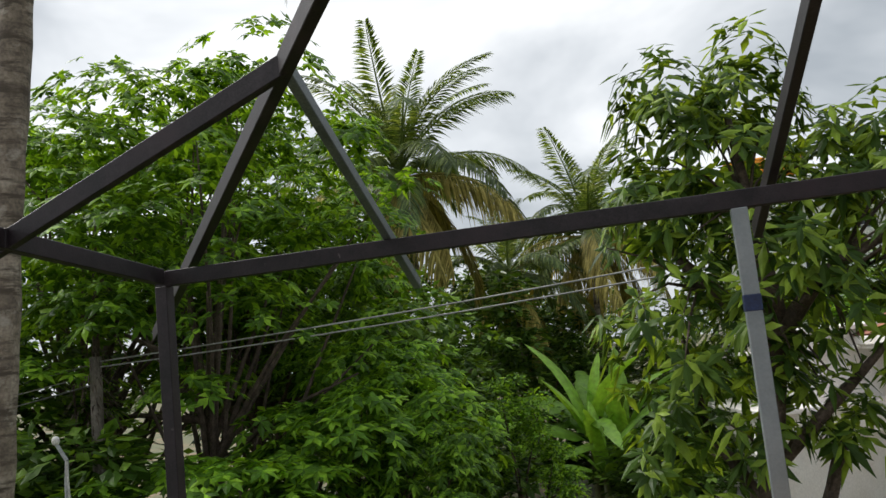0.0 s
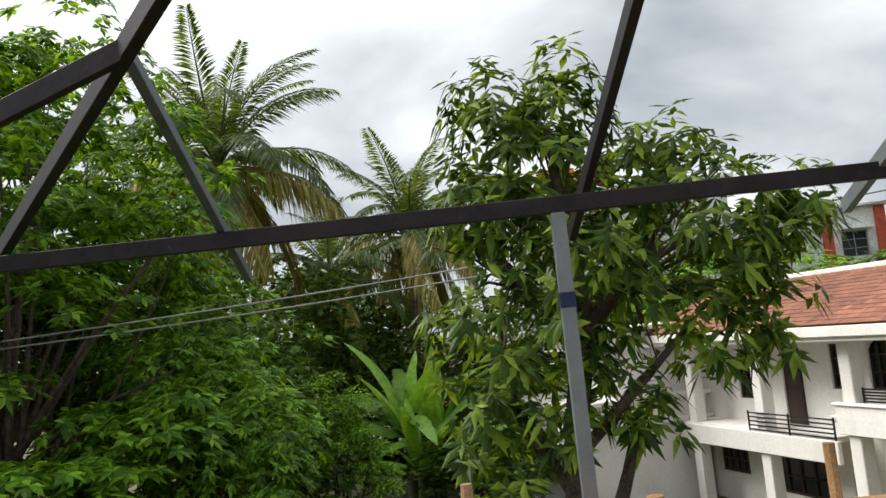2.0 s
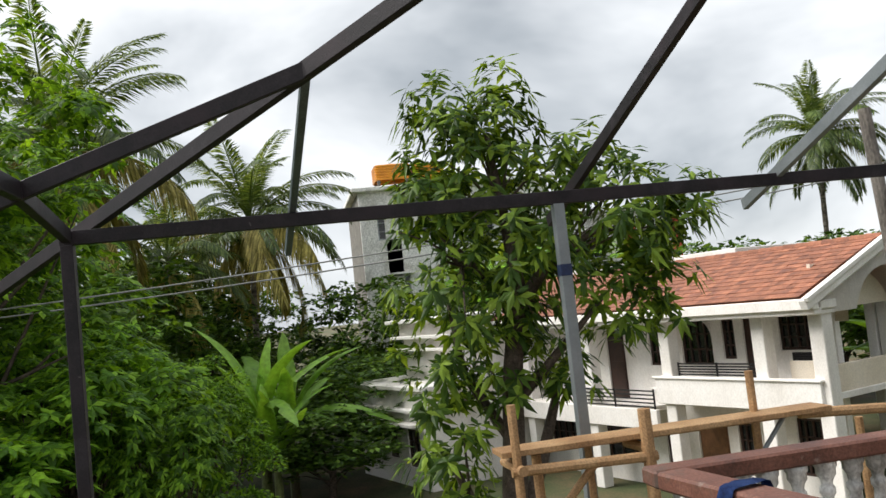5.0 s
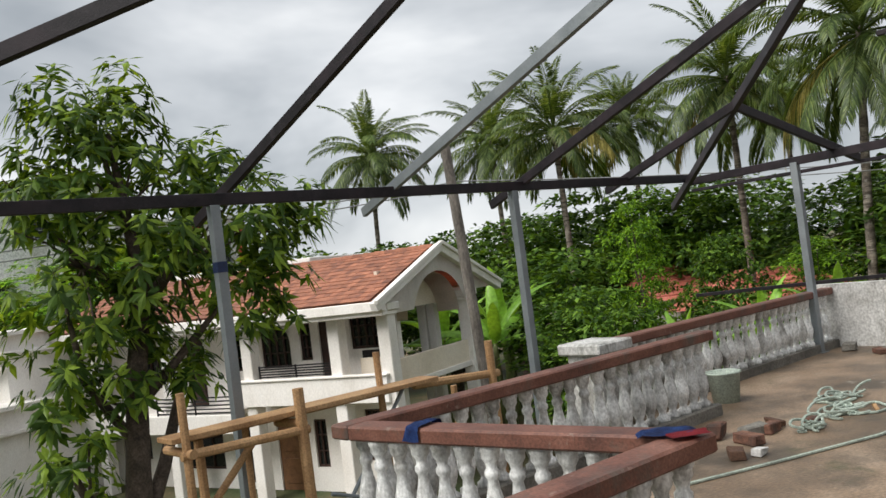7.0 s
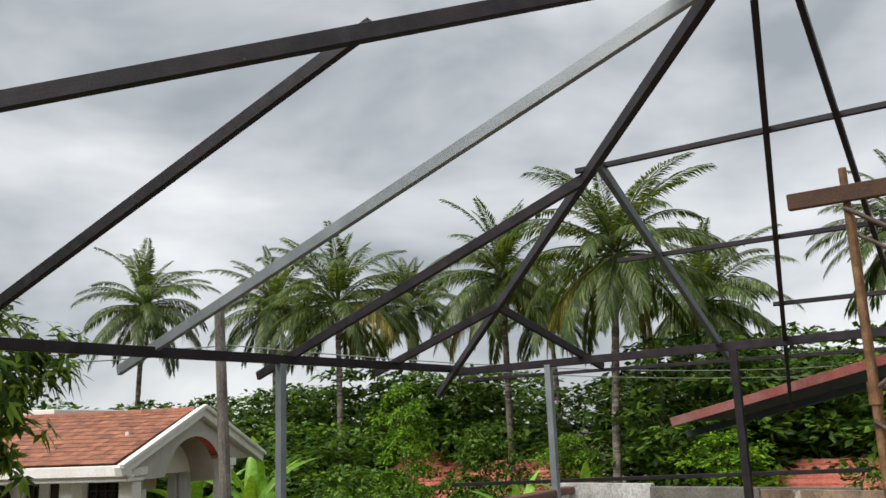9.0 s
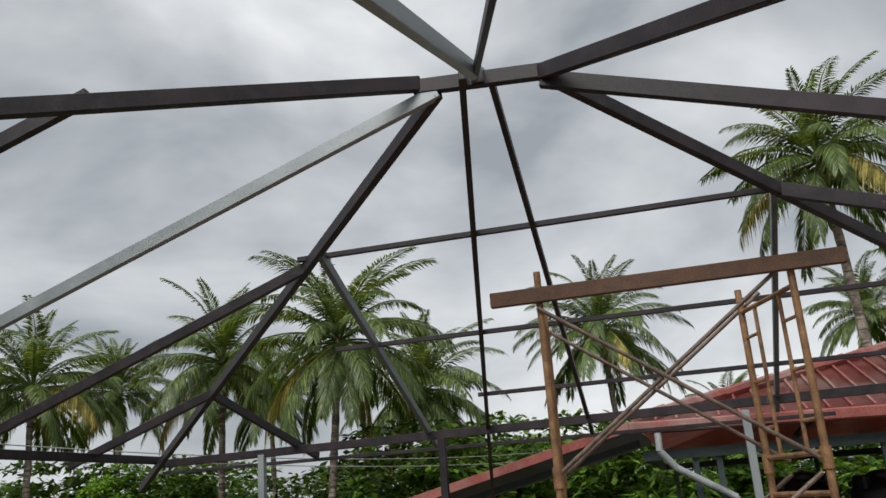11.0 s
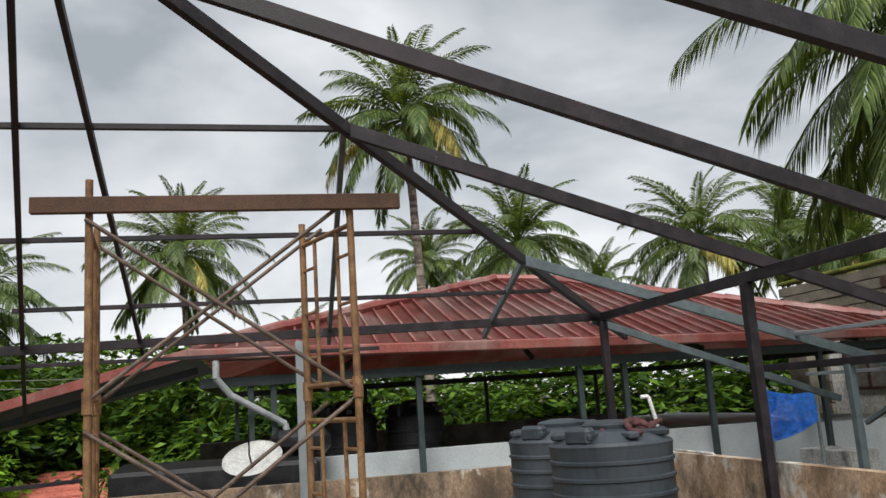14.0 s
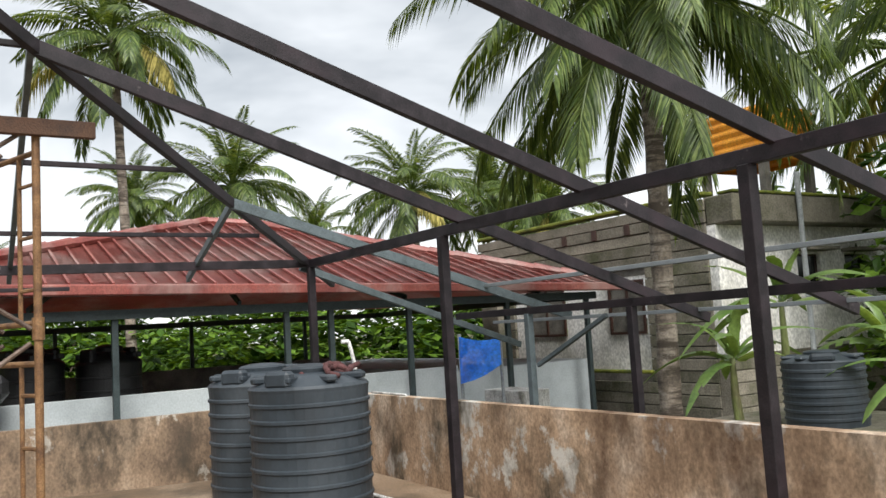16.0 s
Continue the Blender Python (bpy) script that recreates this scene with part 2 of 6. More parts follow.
# the slab falls a little to the south; a notch to the north-west opens over the yard
SLAB_N = ((-6.0, -2.0), (8.75, -2.0), (8.75, 3.95), (4.05, 3.95), (4.05, 3.02), (0.57, 3.06), (0.95, 1.0), (-6.0, 1.0))
SLAB_S = ((-6.0, -6.5), (8.3, -6.5), (8.75, -2.9), (8.75, -2.0), (-6.0, -2.0))


def fall(y):
    return -0.028 * max(0.0, -2.0 - y)


bm = bmesh.new()
for outline in (SLAB_N, SLAB_S):
    up = [bm.verts.new((x, y, fall(y))) for x, y in outline]
    low = [bm.verts.new((x, y, -0.3)) for x, y in outline]
    bm.faces.new(up)
    bm.faces.new(list(reversed(low)))
    for i in range(len(up)):
        bm.faces.new((up[i], low[i], low[(i + 1) % len(up)], up[(i + 1) % len(up)]))
bmesh.ops.recalc_face_normals(bm, faces=bm.faces)
tagged(part("floor", bm, M["floor"]), "wet brown-stained concrete terrace floor", "floor", kind="structure")
bm = bmesh.new()
box(bm, (-5.8, -6.3, GROUND), (8.0, 0.8, -0.3))
box(bm, (1.1, 0.8, GROUND), (8.4, 2.8, -0.3))
tagged(part("wall_below", bm, M["whitewash"]), "whitewashed walls of the storey below the terrace", "wall", kind="structure")


def wall(name, pts, half, z1, mat, label, coping=0.0):
    bm = extrude_path(bmesh.new(), pts, half, -0.14, z1)
    w = tagged(part(name, bm, mat), label, "parapet wall", kind="structure")
    return w


wall("wall_south", ((7.93, -6.35), (5.2, -6.35), (-6.0, -6.35)), 0.06, 0.795, M["parapet"], "low plastered parapet with brown rain stains and flaking paint")
wall("wall_east", ((8.45, 2.62), (8.42, 1.0), (8.3, -1.2), (8.15, -2.8), (8.1, -4.2), (8.05, -5.3), (8.0, -6.27)), 0.06, 0.72, M["dark_parapet"], "low plastered parapet stained brown along its foot")
wall("wall_north_east", ((8.45, 3.9), (8.45, 2.62)), 0.07, 0.775, M["whitewash"], "white parapet wall with mould at its foot")

# ---- steel roof frame ----
HB, X0, X1, Y0, Y1 = 2.365, -2.35, 7.9, -5.93, 5.2
APEX_N, APEX_S = Vector((2.78, -0.28, 4.16)), Vector((2.77, -0.96, 4.15))
roof_frame = thing("steel_roof_frame", "unfinished hip roof frame of dark primed and galvanised steel tube", "roof frame")


def member(name, p, q, w, h, mat, label=""):
    return part(name, bar(bmesh.new(), p, q, w, h), M[mat], roof_frame, label)


HS = HB + 0.07
for p, q in (((X0 - 0.18, Y1, HB), (X1 + 0.05, Y1, HB)), ((X0, Y0 + 0.05, HS + 0.08), (X0, 3.7, HB + 0.09)), ((X0, 3.7, HB + 0.09), (X0 - 0.12, Y1 - 0.05, HB + 0.01)), ((X1, Y0 + 0.05, HS), (X1, Y1 - 0.05, HB - 0.05)), ((X0 - 0.05, Y0, HS), (X1 + 0.05, Y0, HS))):
    member("beam", p, q, 0.06, 0.10, "primer")
POSTS = [(X0 - 0.13, Y1, GROUND, "primer"), (1.07, Y1, GROUND, "galvanised"), (4.56, Y1, GROUND, "galvanised"), (X1, 3.69, 0, "galvanised"), (X1, 1.3, 0, "primer"),
         (X1, -2.19, fall(-2.19), "galvanised"), (X1, Y0, GROUND, "primer"), (4.7, Y0 + 0.02, fall(Y0), "primer"), (1.27, Y0 + 0.02, fall(Y0), "primer"),
         (X0, Y0 + 0.02, fall(Y0), "primer"), (X0, -2.9, fall(-2.9), "primer")]
for x, y, z, mat in POSTS:
    po = member("post", (x, y, z), (x, y, (HS if y < -5 else HB) - 0.05), 0.085, 0.085, mat)
    if z > -1:
        part("base_plate", bar(bmesh.new(), (x, y, z), (x, y, z + 0.008), 0.16, 0.16, 0.002), M[mat], po)
part("tape_band", bar(bmesh.new(), (1.07, Y1, 1.76), (1.07, Y1, 1.85), 0.092, 0.092), M["tape"], roof_frame, "blue plastic tape round the post")
# hips: foot, how far they run on past it, head
HIPS = {"NW": (Vector((X0 - 0.06, Y1 + 0.18, 2.44)), 1.5, APEX_N + Vector((0, 0.12, 0.08))), "NE": (Vector((X1, Y1 + 0.03, 2.26)), 0.9, APEX_N), "SW": (Vector((X0, Y0 + 0.4, 2.06)), 1.0, APEX_S), "SE": (Vector((X1, Y0 + 0.06, 2.45)), 1.0, APEX_S)}
for foot, past, a in HIPS.values():
    member("hip_rafter", foot + (foot - a).normalized() * past, a, 0.06, 0.10, "primer")
member("ridge", APEX_N + Vector((0, 0.16, 0.06)), APEX_S - Vector((0, 0.05, 0)), 0.06, 0.10, "primer")


def hip(which, x):
    """The point of a hip above plan x."""
    foot, _, apex = HIPS[which]
    return foot.lerp(apex, (x - foot.x) / (apex.x - foot.x))


def slope(name, a, b, run, mat, w=0.05, h=0.095, label=""):
    """A rafter from a over b on the wall beam and on until it has run that far past it in plan."""
    a, b = Vector(a), Vector(b)
    d = b - a
    member(name, a, b + d * (run / d.xy.length), w, h, mat, label)


eave = HB + 0.085
slope("rafter", hip("NW", -0.8), (-0.93, Y1, eave), 0.72, "grey_paint", 0.05, 0.07)
slope("rafter", (1.55, 1.42, 3.90), (1.264, Y1, eave + 0.05), 0.68, "primer")
slope("rafter", APEX_N, (2.95, Y1, eave - 0.03), 0.58, "galvanised", label="galvanised steel rafter")
slope("rafter", hip("NE", 4.33), (4.74, Y1, eave - 0.03), 0.62, "primer")
slope("rafter", hip("NE", 6.18), (6.62, Y1, eave - 0.03), 0.45, "primer")
slope("rafter", hip("NE", 6.2), (X1, 3.2, eave - 0.04), 0.5, "primer")
slope("rafter", hip("NE", 4.15), (X1, 1.46, eave - 0.03), 0.45, "grey_paint")
slope("rafter", hip("SE", 4.28), (X1, -2.55, eave), 0.4, "grey_paint", 0.045, 0.08)
slope("rafter", hip("SE", 6.44), (X1, -4.5, eave), 0.45, "grey_paint", 0.045, 0.08)
for x0, x1, mat in ((6.44, 6.56, "grey_paint"), (4.32, 4.41, "primer")):
    slope("rafter", hip("SE", x0), (x1, Y0, HS + 0.085), 3.3, mat, 0.05, 0.11)
slope("rafter", APEX_S - Vector((0, 0, 0.05)), (2.75, Y0, HS + 0.085), 3.3, "primer", 0.055, 0.11)
slope("rafter", (X1 + 0.1, Y0 + 0.1, eave - 0.05), (X1 + 0.25, Y0 - 1.0, eave - 0.4), 2.7, "grey_paint", 0.05, 0.09)
slope("rafter", hip("SW", 1.17), (1.08, Y0, HS + 0.085), 3.3, "primer", 0.055, 0.11)
slope("rafter", hip("SW", -0.8), (-0.8, Y0, HS + 0.085), 3.3, "primer", 0.055, 0.11)
slope("rafter", hip("NW", -0.8), (X0, 3.75, eave), 0.7, "primer")
slope("rafter", hip("SW", 1.0), (X0, -2.65, eave), 0.7, "primer")
slope("rafter", (2.68, -0.47, 4.19), (X1, 0.72, eave - 0.05), 2.3, "primer", 0.045, 0.075)
slope("rafter", (2.77, -0.64, 4.16), (X1, -0.47, eave - 0.04), 0.45, "primer", 0.04, 0.07)
slope("rafter", (2.92, -0.57, 4.26), (X0, -0.55, eave + 0.06), 0.5, "galvanised", 0.06, 0.10, "new galvanised steel rafter")
slope("rafter", (2.76, -0.53, 4.18), (1.2, -0.96, 3.72), 3.8, "primer", 0.035, 0.06)
for x, z, ya, yb in ((4.29, 3.65, 1.45, -2.45), (5.79, 3.13, 1.75, -3.85), (7.10, 2.69, 0.62, -5.0), (8.46, 2.23, 5.5, -3.2)):
    member("purlin", (x, ya, z), (x + 0.04, yb, z), 0.04, 0.045, "primer")
# the long south slope runs down on to a low outer row of posts
for y, z in ((-7.75, 1.95), (-9.05, 1.49)):
    member("purlin", (6.9 if y > -9 else 8.4, y, z + 0.07), (-2.6, y, z + 0.07), 0.045, 0.045, "galvanised")
member("beam", (8.0, -8.15, 1.67), (-2.6, -8.15, 1.70), 0.06, 0.09, "primer")
for x in (6.38, 4.59, 1.2, -2.0):
    member("post", (x, -8.15, GROUND), (x, -8.15, 1.64), 0.085, 0.085, "grey_paint" if x > 6 else "primer")
member("brace", (6.27, -8.17, 1.0), (5.0, -8.17, 1.56), 0.05, 0.05, "grey_paint")


# ---- balustrades ----
PROFILE = ((0.058, 0.0), (0.058, 0.035), (0.036, 0.05), (0.030, 0.075), (0.044, 0.11), (0.060, 0.165), (0.062, 0.20), (0.050, 0.26), (0.033, 0.33),
           (0.027, 0.375), (0.040, 0.395), (0.040, 0.42), (0.028, 0.435), (0.034, 0.465), (0.050, 0.49), (0.050, 0.52), (0.058, 0.53), (0.058, 0.56))
bm = lathe(bmesh.new(), PROFILE, 12)
BALUSTER = part("baluster", bm, M["baluster"], smooth=True)
BALUSTER_MESH = BALUSTER.data
bpy.data.objects.remove(BALUSTER)


def balustrade(p, q, label, curb=0.10, step=0.155, z=0.0, rail=(0.16, 0.085)):
    p, q = Vector((*p, z)), Vector((*q, z))
    run = q - p
    turn = math.degrees(math.atan2(run.y, run.x))
    ob = thing("balustrade", label, "balustrade", group="terrace balustrades", at=p, turn=turn)
    length = run.length
    bm = bmesh.new()
    box(bm, (-0.06, -0.085, -0.02), (length + 0.06, 0.085, curb), 0.01)
    part("curb", bm, M["grey_cement"], ob)
    bm = bmesh.new()
    box(bm, (-rail[0] / 2, -rail[0] / 2, curb + 0.555), (length + rail[0] / 2, rail[0] / 2, curb + 0.555 + rail[1]), 0.012)
    part("handrail", bm, M["rail"], ob, "brown painted cement handrail")
    n = max(2, round(length / step))
    rng = random.Random(int(length * 100))
    for i in range(n):
        b = new("baluster", BALUSTER_MESH)
        b.parent = ob
        b.matrix_basis = pose((i + 0.5) * length / n, rng.uniform(-0.006, 0.006), curb - 0.002, rng.uniform(-1, 1), rng.uniform(-1, 1), rng.uniform(0, 360))
    return ob


balustrade((0.69, 2.95), (4.42, 3.0), "weathered white balusters under a brown cement handrail")
balustrade((4.12, 3.72), (8.3, 3.74), "worn white balusters under a brown handrail along the terrace edge")
balustrade((1.05, 0.98), (0.71, 2.79), "white balusters under a wide brown handrail with cloth hung over it", rail=(0.17, 0.085))
balustrade((-5.8, 0.88), (1.03, 0.88), "white balusters under a wide brown handrail beside the yard", rail=(0.17, 0.085))

bm = bmesh.new()
box(bm, (3.62, 3.50, -0.3), (3.98, 3.86, 0.66), 0.01)
box(bm, (3.56, 3.44, 0.66), (4.04, 3.92, 0.76), 0.015)
tagged(part("pedestal", bm, M["whitewash"]), "square whitewashed pedestal with a projecting cap", "pedestal")


def cloth(name, at, turn, size, mat, label, drop=0.2):
    """A rag folded over a rail: lies on top and hangs down both sides."""
    n, m = 15, 9
    bm = bmesh.new()
    grid = []
    for i in range(n):
        row = []
        for j in range(m):
            s, u = (i / (n - 1) - 0.5) * size[0], (j / (m - 1) - 0.5) * size[1]
            half = 0.095
            if abs(s) < half:
                y, z = s, 0.012
            else:
                y, z = math.copysign(half + 0.012, s), 0.012 - (abs(s) - half)
            wob = noise.noise(Vector((s * 9, u * 14, size[0] * 7)))
            row.append(bm.verts.new((u * (1 - 0.25 * abs(s) / size[0]) + 0.02 * wob, y + 0.018 * wob + (0.01 if z < 0 else 0) * math.copysign(1, s), z + 0.014 * abs(wob))))
        grid.append(row)
    for i in range(n - 1):
        for j in range(m - 1):
            bm.faces.new((grid[i][j], grid[i + 1][j], grid[i + 1][j + 1], grid[i][j + 1]))
    bmesh.ops.solidify(bm, geom=bm.faces[:], thickness=0.006)
    ob = part(name, bm, mat, smooth=True)
    ob.matrix_basis = pose(*at, 0, 0, turn)
    return tagged(ob, label, "cloth")


M["blue_cloth"] = material("blue_cotton", (0.012, 0.035, 0.14), 0.95, 0, (0.006, 0.015, 0.06), (0.03, 0.075, 0.24), 14, 300, 0.4)
M["red_cloth"] = material("red_cotton", (0.28, 0.02, 0.03), 0.95, 0, None, None, 14, 300, 0.4)
M["yellow_cloth"] = material("pale_yellow_cotton", (0.52, 0.42, 0.20), 0.95, 0, None, None, 9, 200, 0.4)
cloth("cloth", (0.80, 2.38, 0.742), 101, (0.36, 0.10), M["blue_cloth"], "blue rag hung over the brown handrail")
cloth("cloth", (0.99, 0.96, 0.744), 40, (0.22, 0.17), M["blue_cloth"], "crumpled blue cloth on the corner of the handrail")
cloth("cloth", (0.97, 0.84, 0.748), 60, (0.17, 0.10), M["red_cloth"], "small red rag on the corner of the handrail")


# ---- plants ----
M["palm_leaf"] = leafy("coconut_leaf", (0.046, 0.080, 0.019), (0.098, 0.153, 0.038), (0.205, 0.265, 0.078), 0.38, 0.42, 0.45)
M["palm_dry"] = leafy("dry_coconut_leaf", (0.150, 0.135, 0.035), (0.300, 0.265, 0.075), (0.470, 0.400, 0.130), 0.6, 0.25)
M["palm_trunk"] = material("coconut_bark", (0.20, 0.165, 0.13), 0.9, 0, (0.075, 0.06, 0.048), (0.34, 0.30, 0.25), 3, 30, 0.6)
patches(M["palm_trunk"], (0.07, 0.055, 0.042), 1.3, 0.53, 0.05, 7.0)
patches(M["palm_trunk"], (0.34, 0.31, 0.27), 3.0, 0.62, 0.05, 1.5, 4.0)
M["bark"] = material("mango_bark", (0.085, 0.062, 0.047), 0.95, 0, (0.035, 0.027, 0.02), (0.15, 0.115, 0.09), 5, 40, 0.8)
M["mango_leaf"] = leafy("mango_leaf", (0.038, 0.076, 0.015), (0.078, 0.142, 0.022), (0.240, 0.345, 0.046), 0.32, 0.38)
M["tree_leaf"] = leafy("broad_tree_leaf", (0.057, 0.127, 0.015), (0.115, 0.247, 0.024), (0.276, 0.483, 0.041), 0.42, 0.40)
M["dark_leaf"] = leafy("dark_tree_leaf", (0.026, 0.058, 0.010), (0.056, 0.118, 0.017), (0.135, 0.235, 0.030), 0.42, 0.30)
M["lime_leaf"] = leafy("young_tree_leaf", (0.088, 0.193, 0.021), (0.175, 0.367, 0.035), (0.350, 0.578, 0.070), 0.42, 0.32)
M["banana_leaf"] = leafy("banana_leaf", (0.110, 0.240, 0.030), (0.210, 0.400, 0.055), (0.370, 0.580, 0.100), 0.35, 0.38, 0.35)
# the same leaf with shade put into its colour, for the near plants
M["banana_shaded"] = leafy("shaded_banana_leaf", (0.060, 0.110, 0.030), (0.110, 0.190, 0.050), (0.220, 0.320, 0.095), 0.35, 0.25, 0.5)
M["coconut"] = material("green_coconut", (0.12, 0.13, 0.03), 0.5)


def mesh_of(name, verts, faces, mat, smooth=False):
    me = bpy.data.meshes.new(name)
    me.from_pydata([tuple(v) for v in verts], [], faces)
    me.materials.append(mat)
    if smooth:
        me.polygons.foreach_set("use_smooth", [True] * len(me.polygons))
    return me


def blades(base, along_dir, up, length, width, droop):
    """Many leaves at once, each a folded blade of four triangles: arrays of base point, direction, upper side, length, width and droop."""
    along_dir = along_dir / np.linalg.norm(along_dir, axis=1, keepdims=True)
    side = np.cross(along_dir, up)
    side /= np.linalg.norm(side, axis=1, keepdims=True) + 1e-9
    up = np.cross(side, along_dir)
    L, W, D = length[:, None], width[:, None], droop[:, None]
    down = np.array([[0, 0, -1.0]])
    mid = base + along_dir * L * 0.5 + down * L * D * 0.25
    tip = base + along_dir * L * 0.95 + down * L * D
    a = mid + side * W / 2 - up * W * 0.12
    b = mid - side * W / 2 - up * W * 0.12
    verts = np.stack([base, a, mid, b, tip], 1).reshape(-1, 3)
    k = np.arange(len(base))[:, None] * 5
    faces = np.concatenate([k + [0, 1, 2], k + [0, 2, 3], k + [1, 4, 2], k + [2, 4, 3]]).tolist()
    return verts, faces


def frond_mesh(name, seed, rise, bend, hang, length=4.3, mat=None, n=82, width=0.062):
    """A coconut frond that leaves the crown towards +x at the angle rise and bends over by bend degrees: a rachis and two rows of hanging leaflets."""
    rng = np.random.default_rng(seed)
    k = 19
    f = np.linspace(0.0, 1, k)
    ang = np.radians(rise - bend * f**1.35)
    step = length / (k - 1)
    cx = np.concatenate([[0], np.cumsum(np.cos((ang[1:] + ang[:-1]) / 2) * step)])
    cz = np.concatenate([[0], np.cumsum(np.sin((ang[1:] + ang[:-1]) / 2) * step)])
    twist = rng.uniform(-0.16, 0.16)
    cy = twist * length * f**2
    verts, faces = [], []
    for i in range(k):
        w = 0.05 * (1 - 0.88 * f[i])
        x, y, z = cx[i], cy[i], cz[i]
        verts += [(x, y + w, z), (x, y, z + w), (x, y - w, z), (x, y, z - w)]
        if i:
            for j in range(4):
                faces.append((4 * i - 4 + j, 4 * i - 4 + (j + 1) % 4, 4 * i + (j + 1) % 4, 4 * i + j))
    t = (np.repeat(np.linspace(0.15, 0.995, n), 2) + rng.uniform(-0.006, 0.006, 2 * n)).clip(0, 1)
    sgn = np.tile([1.0, -1.0], n)
    base = np.stack([np.interp(t, f, cx), np.interp(t, f, cy), np.interp(t, f, cz)], 1)
    a = np.interp(t, f, ang)
    fwd = np.stack([np.cos(a), 0 * t, np.sin(a)], 1)
    top = np.stack([-np.sin(a), 0 * t, np.cos(a)], 1)
    side = np.stack([0 * t, sgn, 0 * t], 1)
    lean = 0.55 + 0.75 * t + rng.uniform(-0.15, 0.15, 2 * n)
    out = fwd * lean[:, None] + side + top * (0.35 - 0.2 * t)[:, None] - np.array([[0, 0, 1.0]]) * (hang * rng.uniform(0.5, 1.3, 2 * n))[:, None]
    size = 0.76 * np.sin(np.pi * (0.16 + 0.74 * t)) ** 0.8 * rng.uniform(0.85, 1.1, 2 * n)
    size[rng.random(2 * n) < 0.05] *= 0.5
    v, fc = blades(base, out, top + 0.01, size, np.full(2 * n, width), (0.22 + hang) * rng.uniform(0.5, 1.2, 2 * n))
    m = len(verts)
    return mesh_of(name, verts + [tuple(p) for p in v], faces + [tuple(i + m for i in q) for q in fc], mat or M["palm_leaf"])


AGES = 9


def frond_ages(seed, **more):
    """Fronds from the upright spear to the oldest, hanging ones, two of each age."""
    out = []
    for i in range(AGES):
        g = i / (AGES - 1)
        out.append([frond_mesh("frond", seed + 10 * i + j, 86 - 112 * g**1.05, 32 + 48 * math.sin(math.pi * min(1, 0.12 + g * 0.75)), 0.12 + 0.45 * g, **more) for j in range(2)])
    return out


FRONDS, NEAR_FRONDS = frond_ages(0), frond_ages(400, n=125, width=0.042)
DRY_FRONDS = [frond_mesh("frond", 200 + j, 4 - 22 * j, 72, 0.9, 4.1, M["palm_dry"]) for j in range(3)]


def trunk_mesh(name, points, radii, mat, n=9, rings=0):
    """A tapered stem through points; rings adds the scars of a palm."""
    bm = bmesh.new()
    pts, rad = [], []
    for i in range(len(points) - 1):
        steps = rings or 4
        for k in range(steps):
            f = k / steps
            pts.append(Vector(points[i]).lerp(Vector(points[i + 1]), f))
            rad.append((radii[i] * (1 - f) + radii[i + 1] * f) * (1.0 if not rings else 1.0 + 0.07 * (k % 2)))
    pts.append(Vector(points[-1]))
    rad.append(radii[-1])
    rows = []
    for i, p in enumerate(pts):
        d = (pts[min(i + 1, len(pts) - 1)] - pts[max(i - 1, 0)]).normalized()
        x = d.cross(Vector((0.3, 1, 0.1))).normalized()
        y = d.cross(x)
        rows.append([bm.verts.new(p + (x * math.cos(2 * math.pi * k / n) + y * math.sin(2 * math.pi * k / n)) * rad[i] * (1 + 0.06 * math.sin(3 * k + i))) for k in range(n)])
    for a, b in zip(rows, rows[1:]):
        for k in range(n):
            bm.faces.new((a[k], a[(k + 1) % n], b[(k + 1) % n], b[k]))
    bm.faces.new(rows[-1])
    me = bpy.data.meshes.new(name)
    bm.to_mesh(me)
    bm.free()
    me.polygons.foreach_set("use_smooth", [True] * len(me.polygons))
    me.materials.append(mat)
    return me


def child(name, me, parent, m=Matrix()):
    ob = new(name, me)
    ob.parent = parent
    ob.matrix_basis = m
    return ob


def nut_mesh():
    bm = bmesh.new()
    bmesh.ops.create_icosphere(bm, subdivisions=2, radius=0.13)
    for v in bm.verts:
        v.co = Vector((v.co.x * 0.85, v.co.y * 0.85, v.co.z * (1.2 if v.co.z < 0 else 1.0)))
    me = bpy.data.meshes.new("coconut")
    bm.to_mesh(me)
    bm.free()
    me.polygons.foreach_set("use_smooth", [True] * len(me.polygons))
    me.materials.append(M["coconut"])
    return me


NUT = nut_mesh()


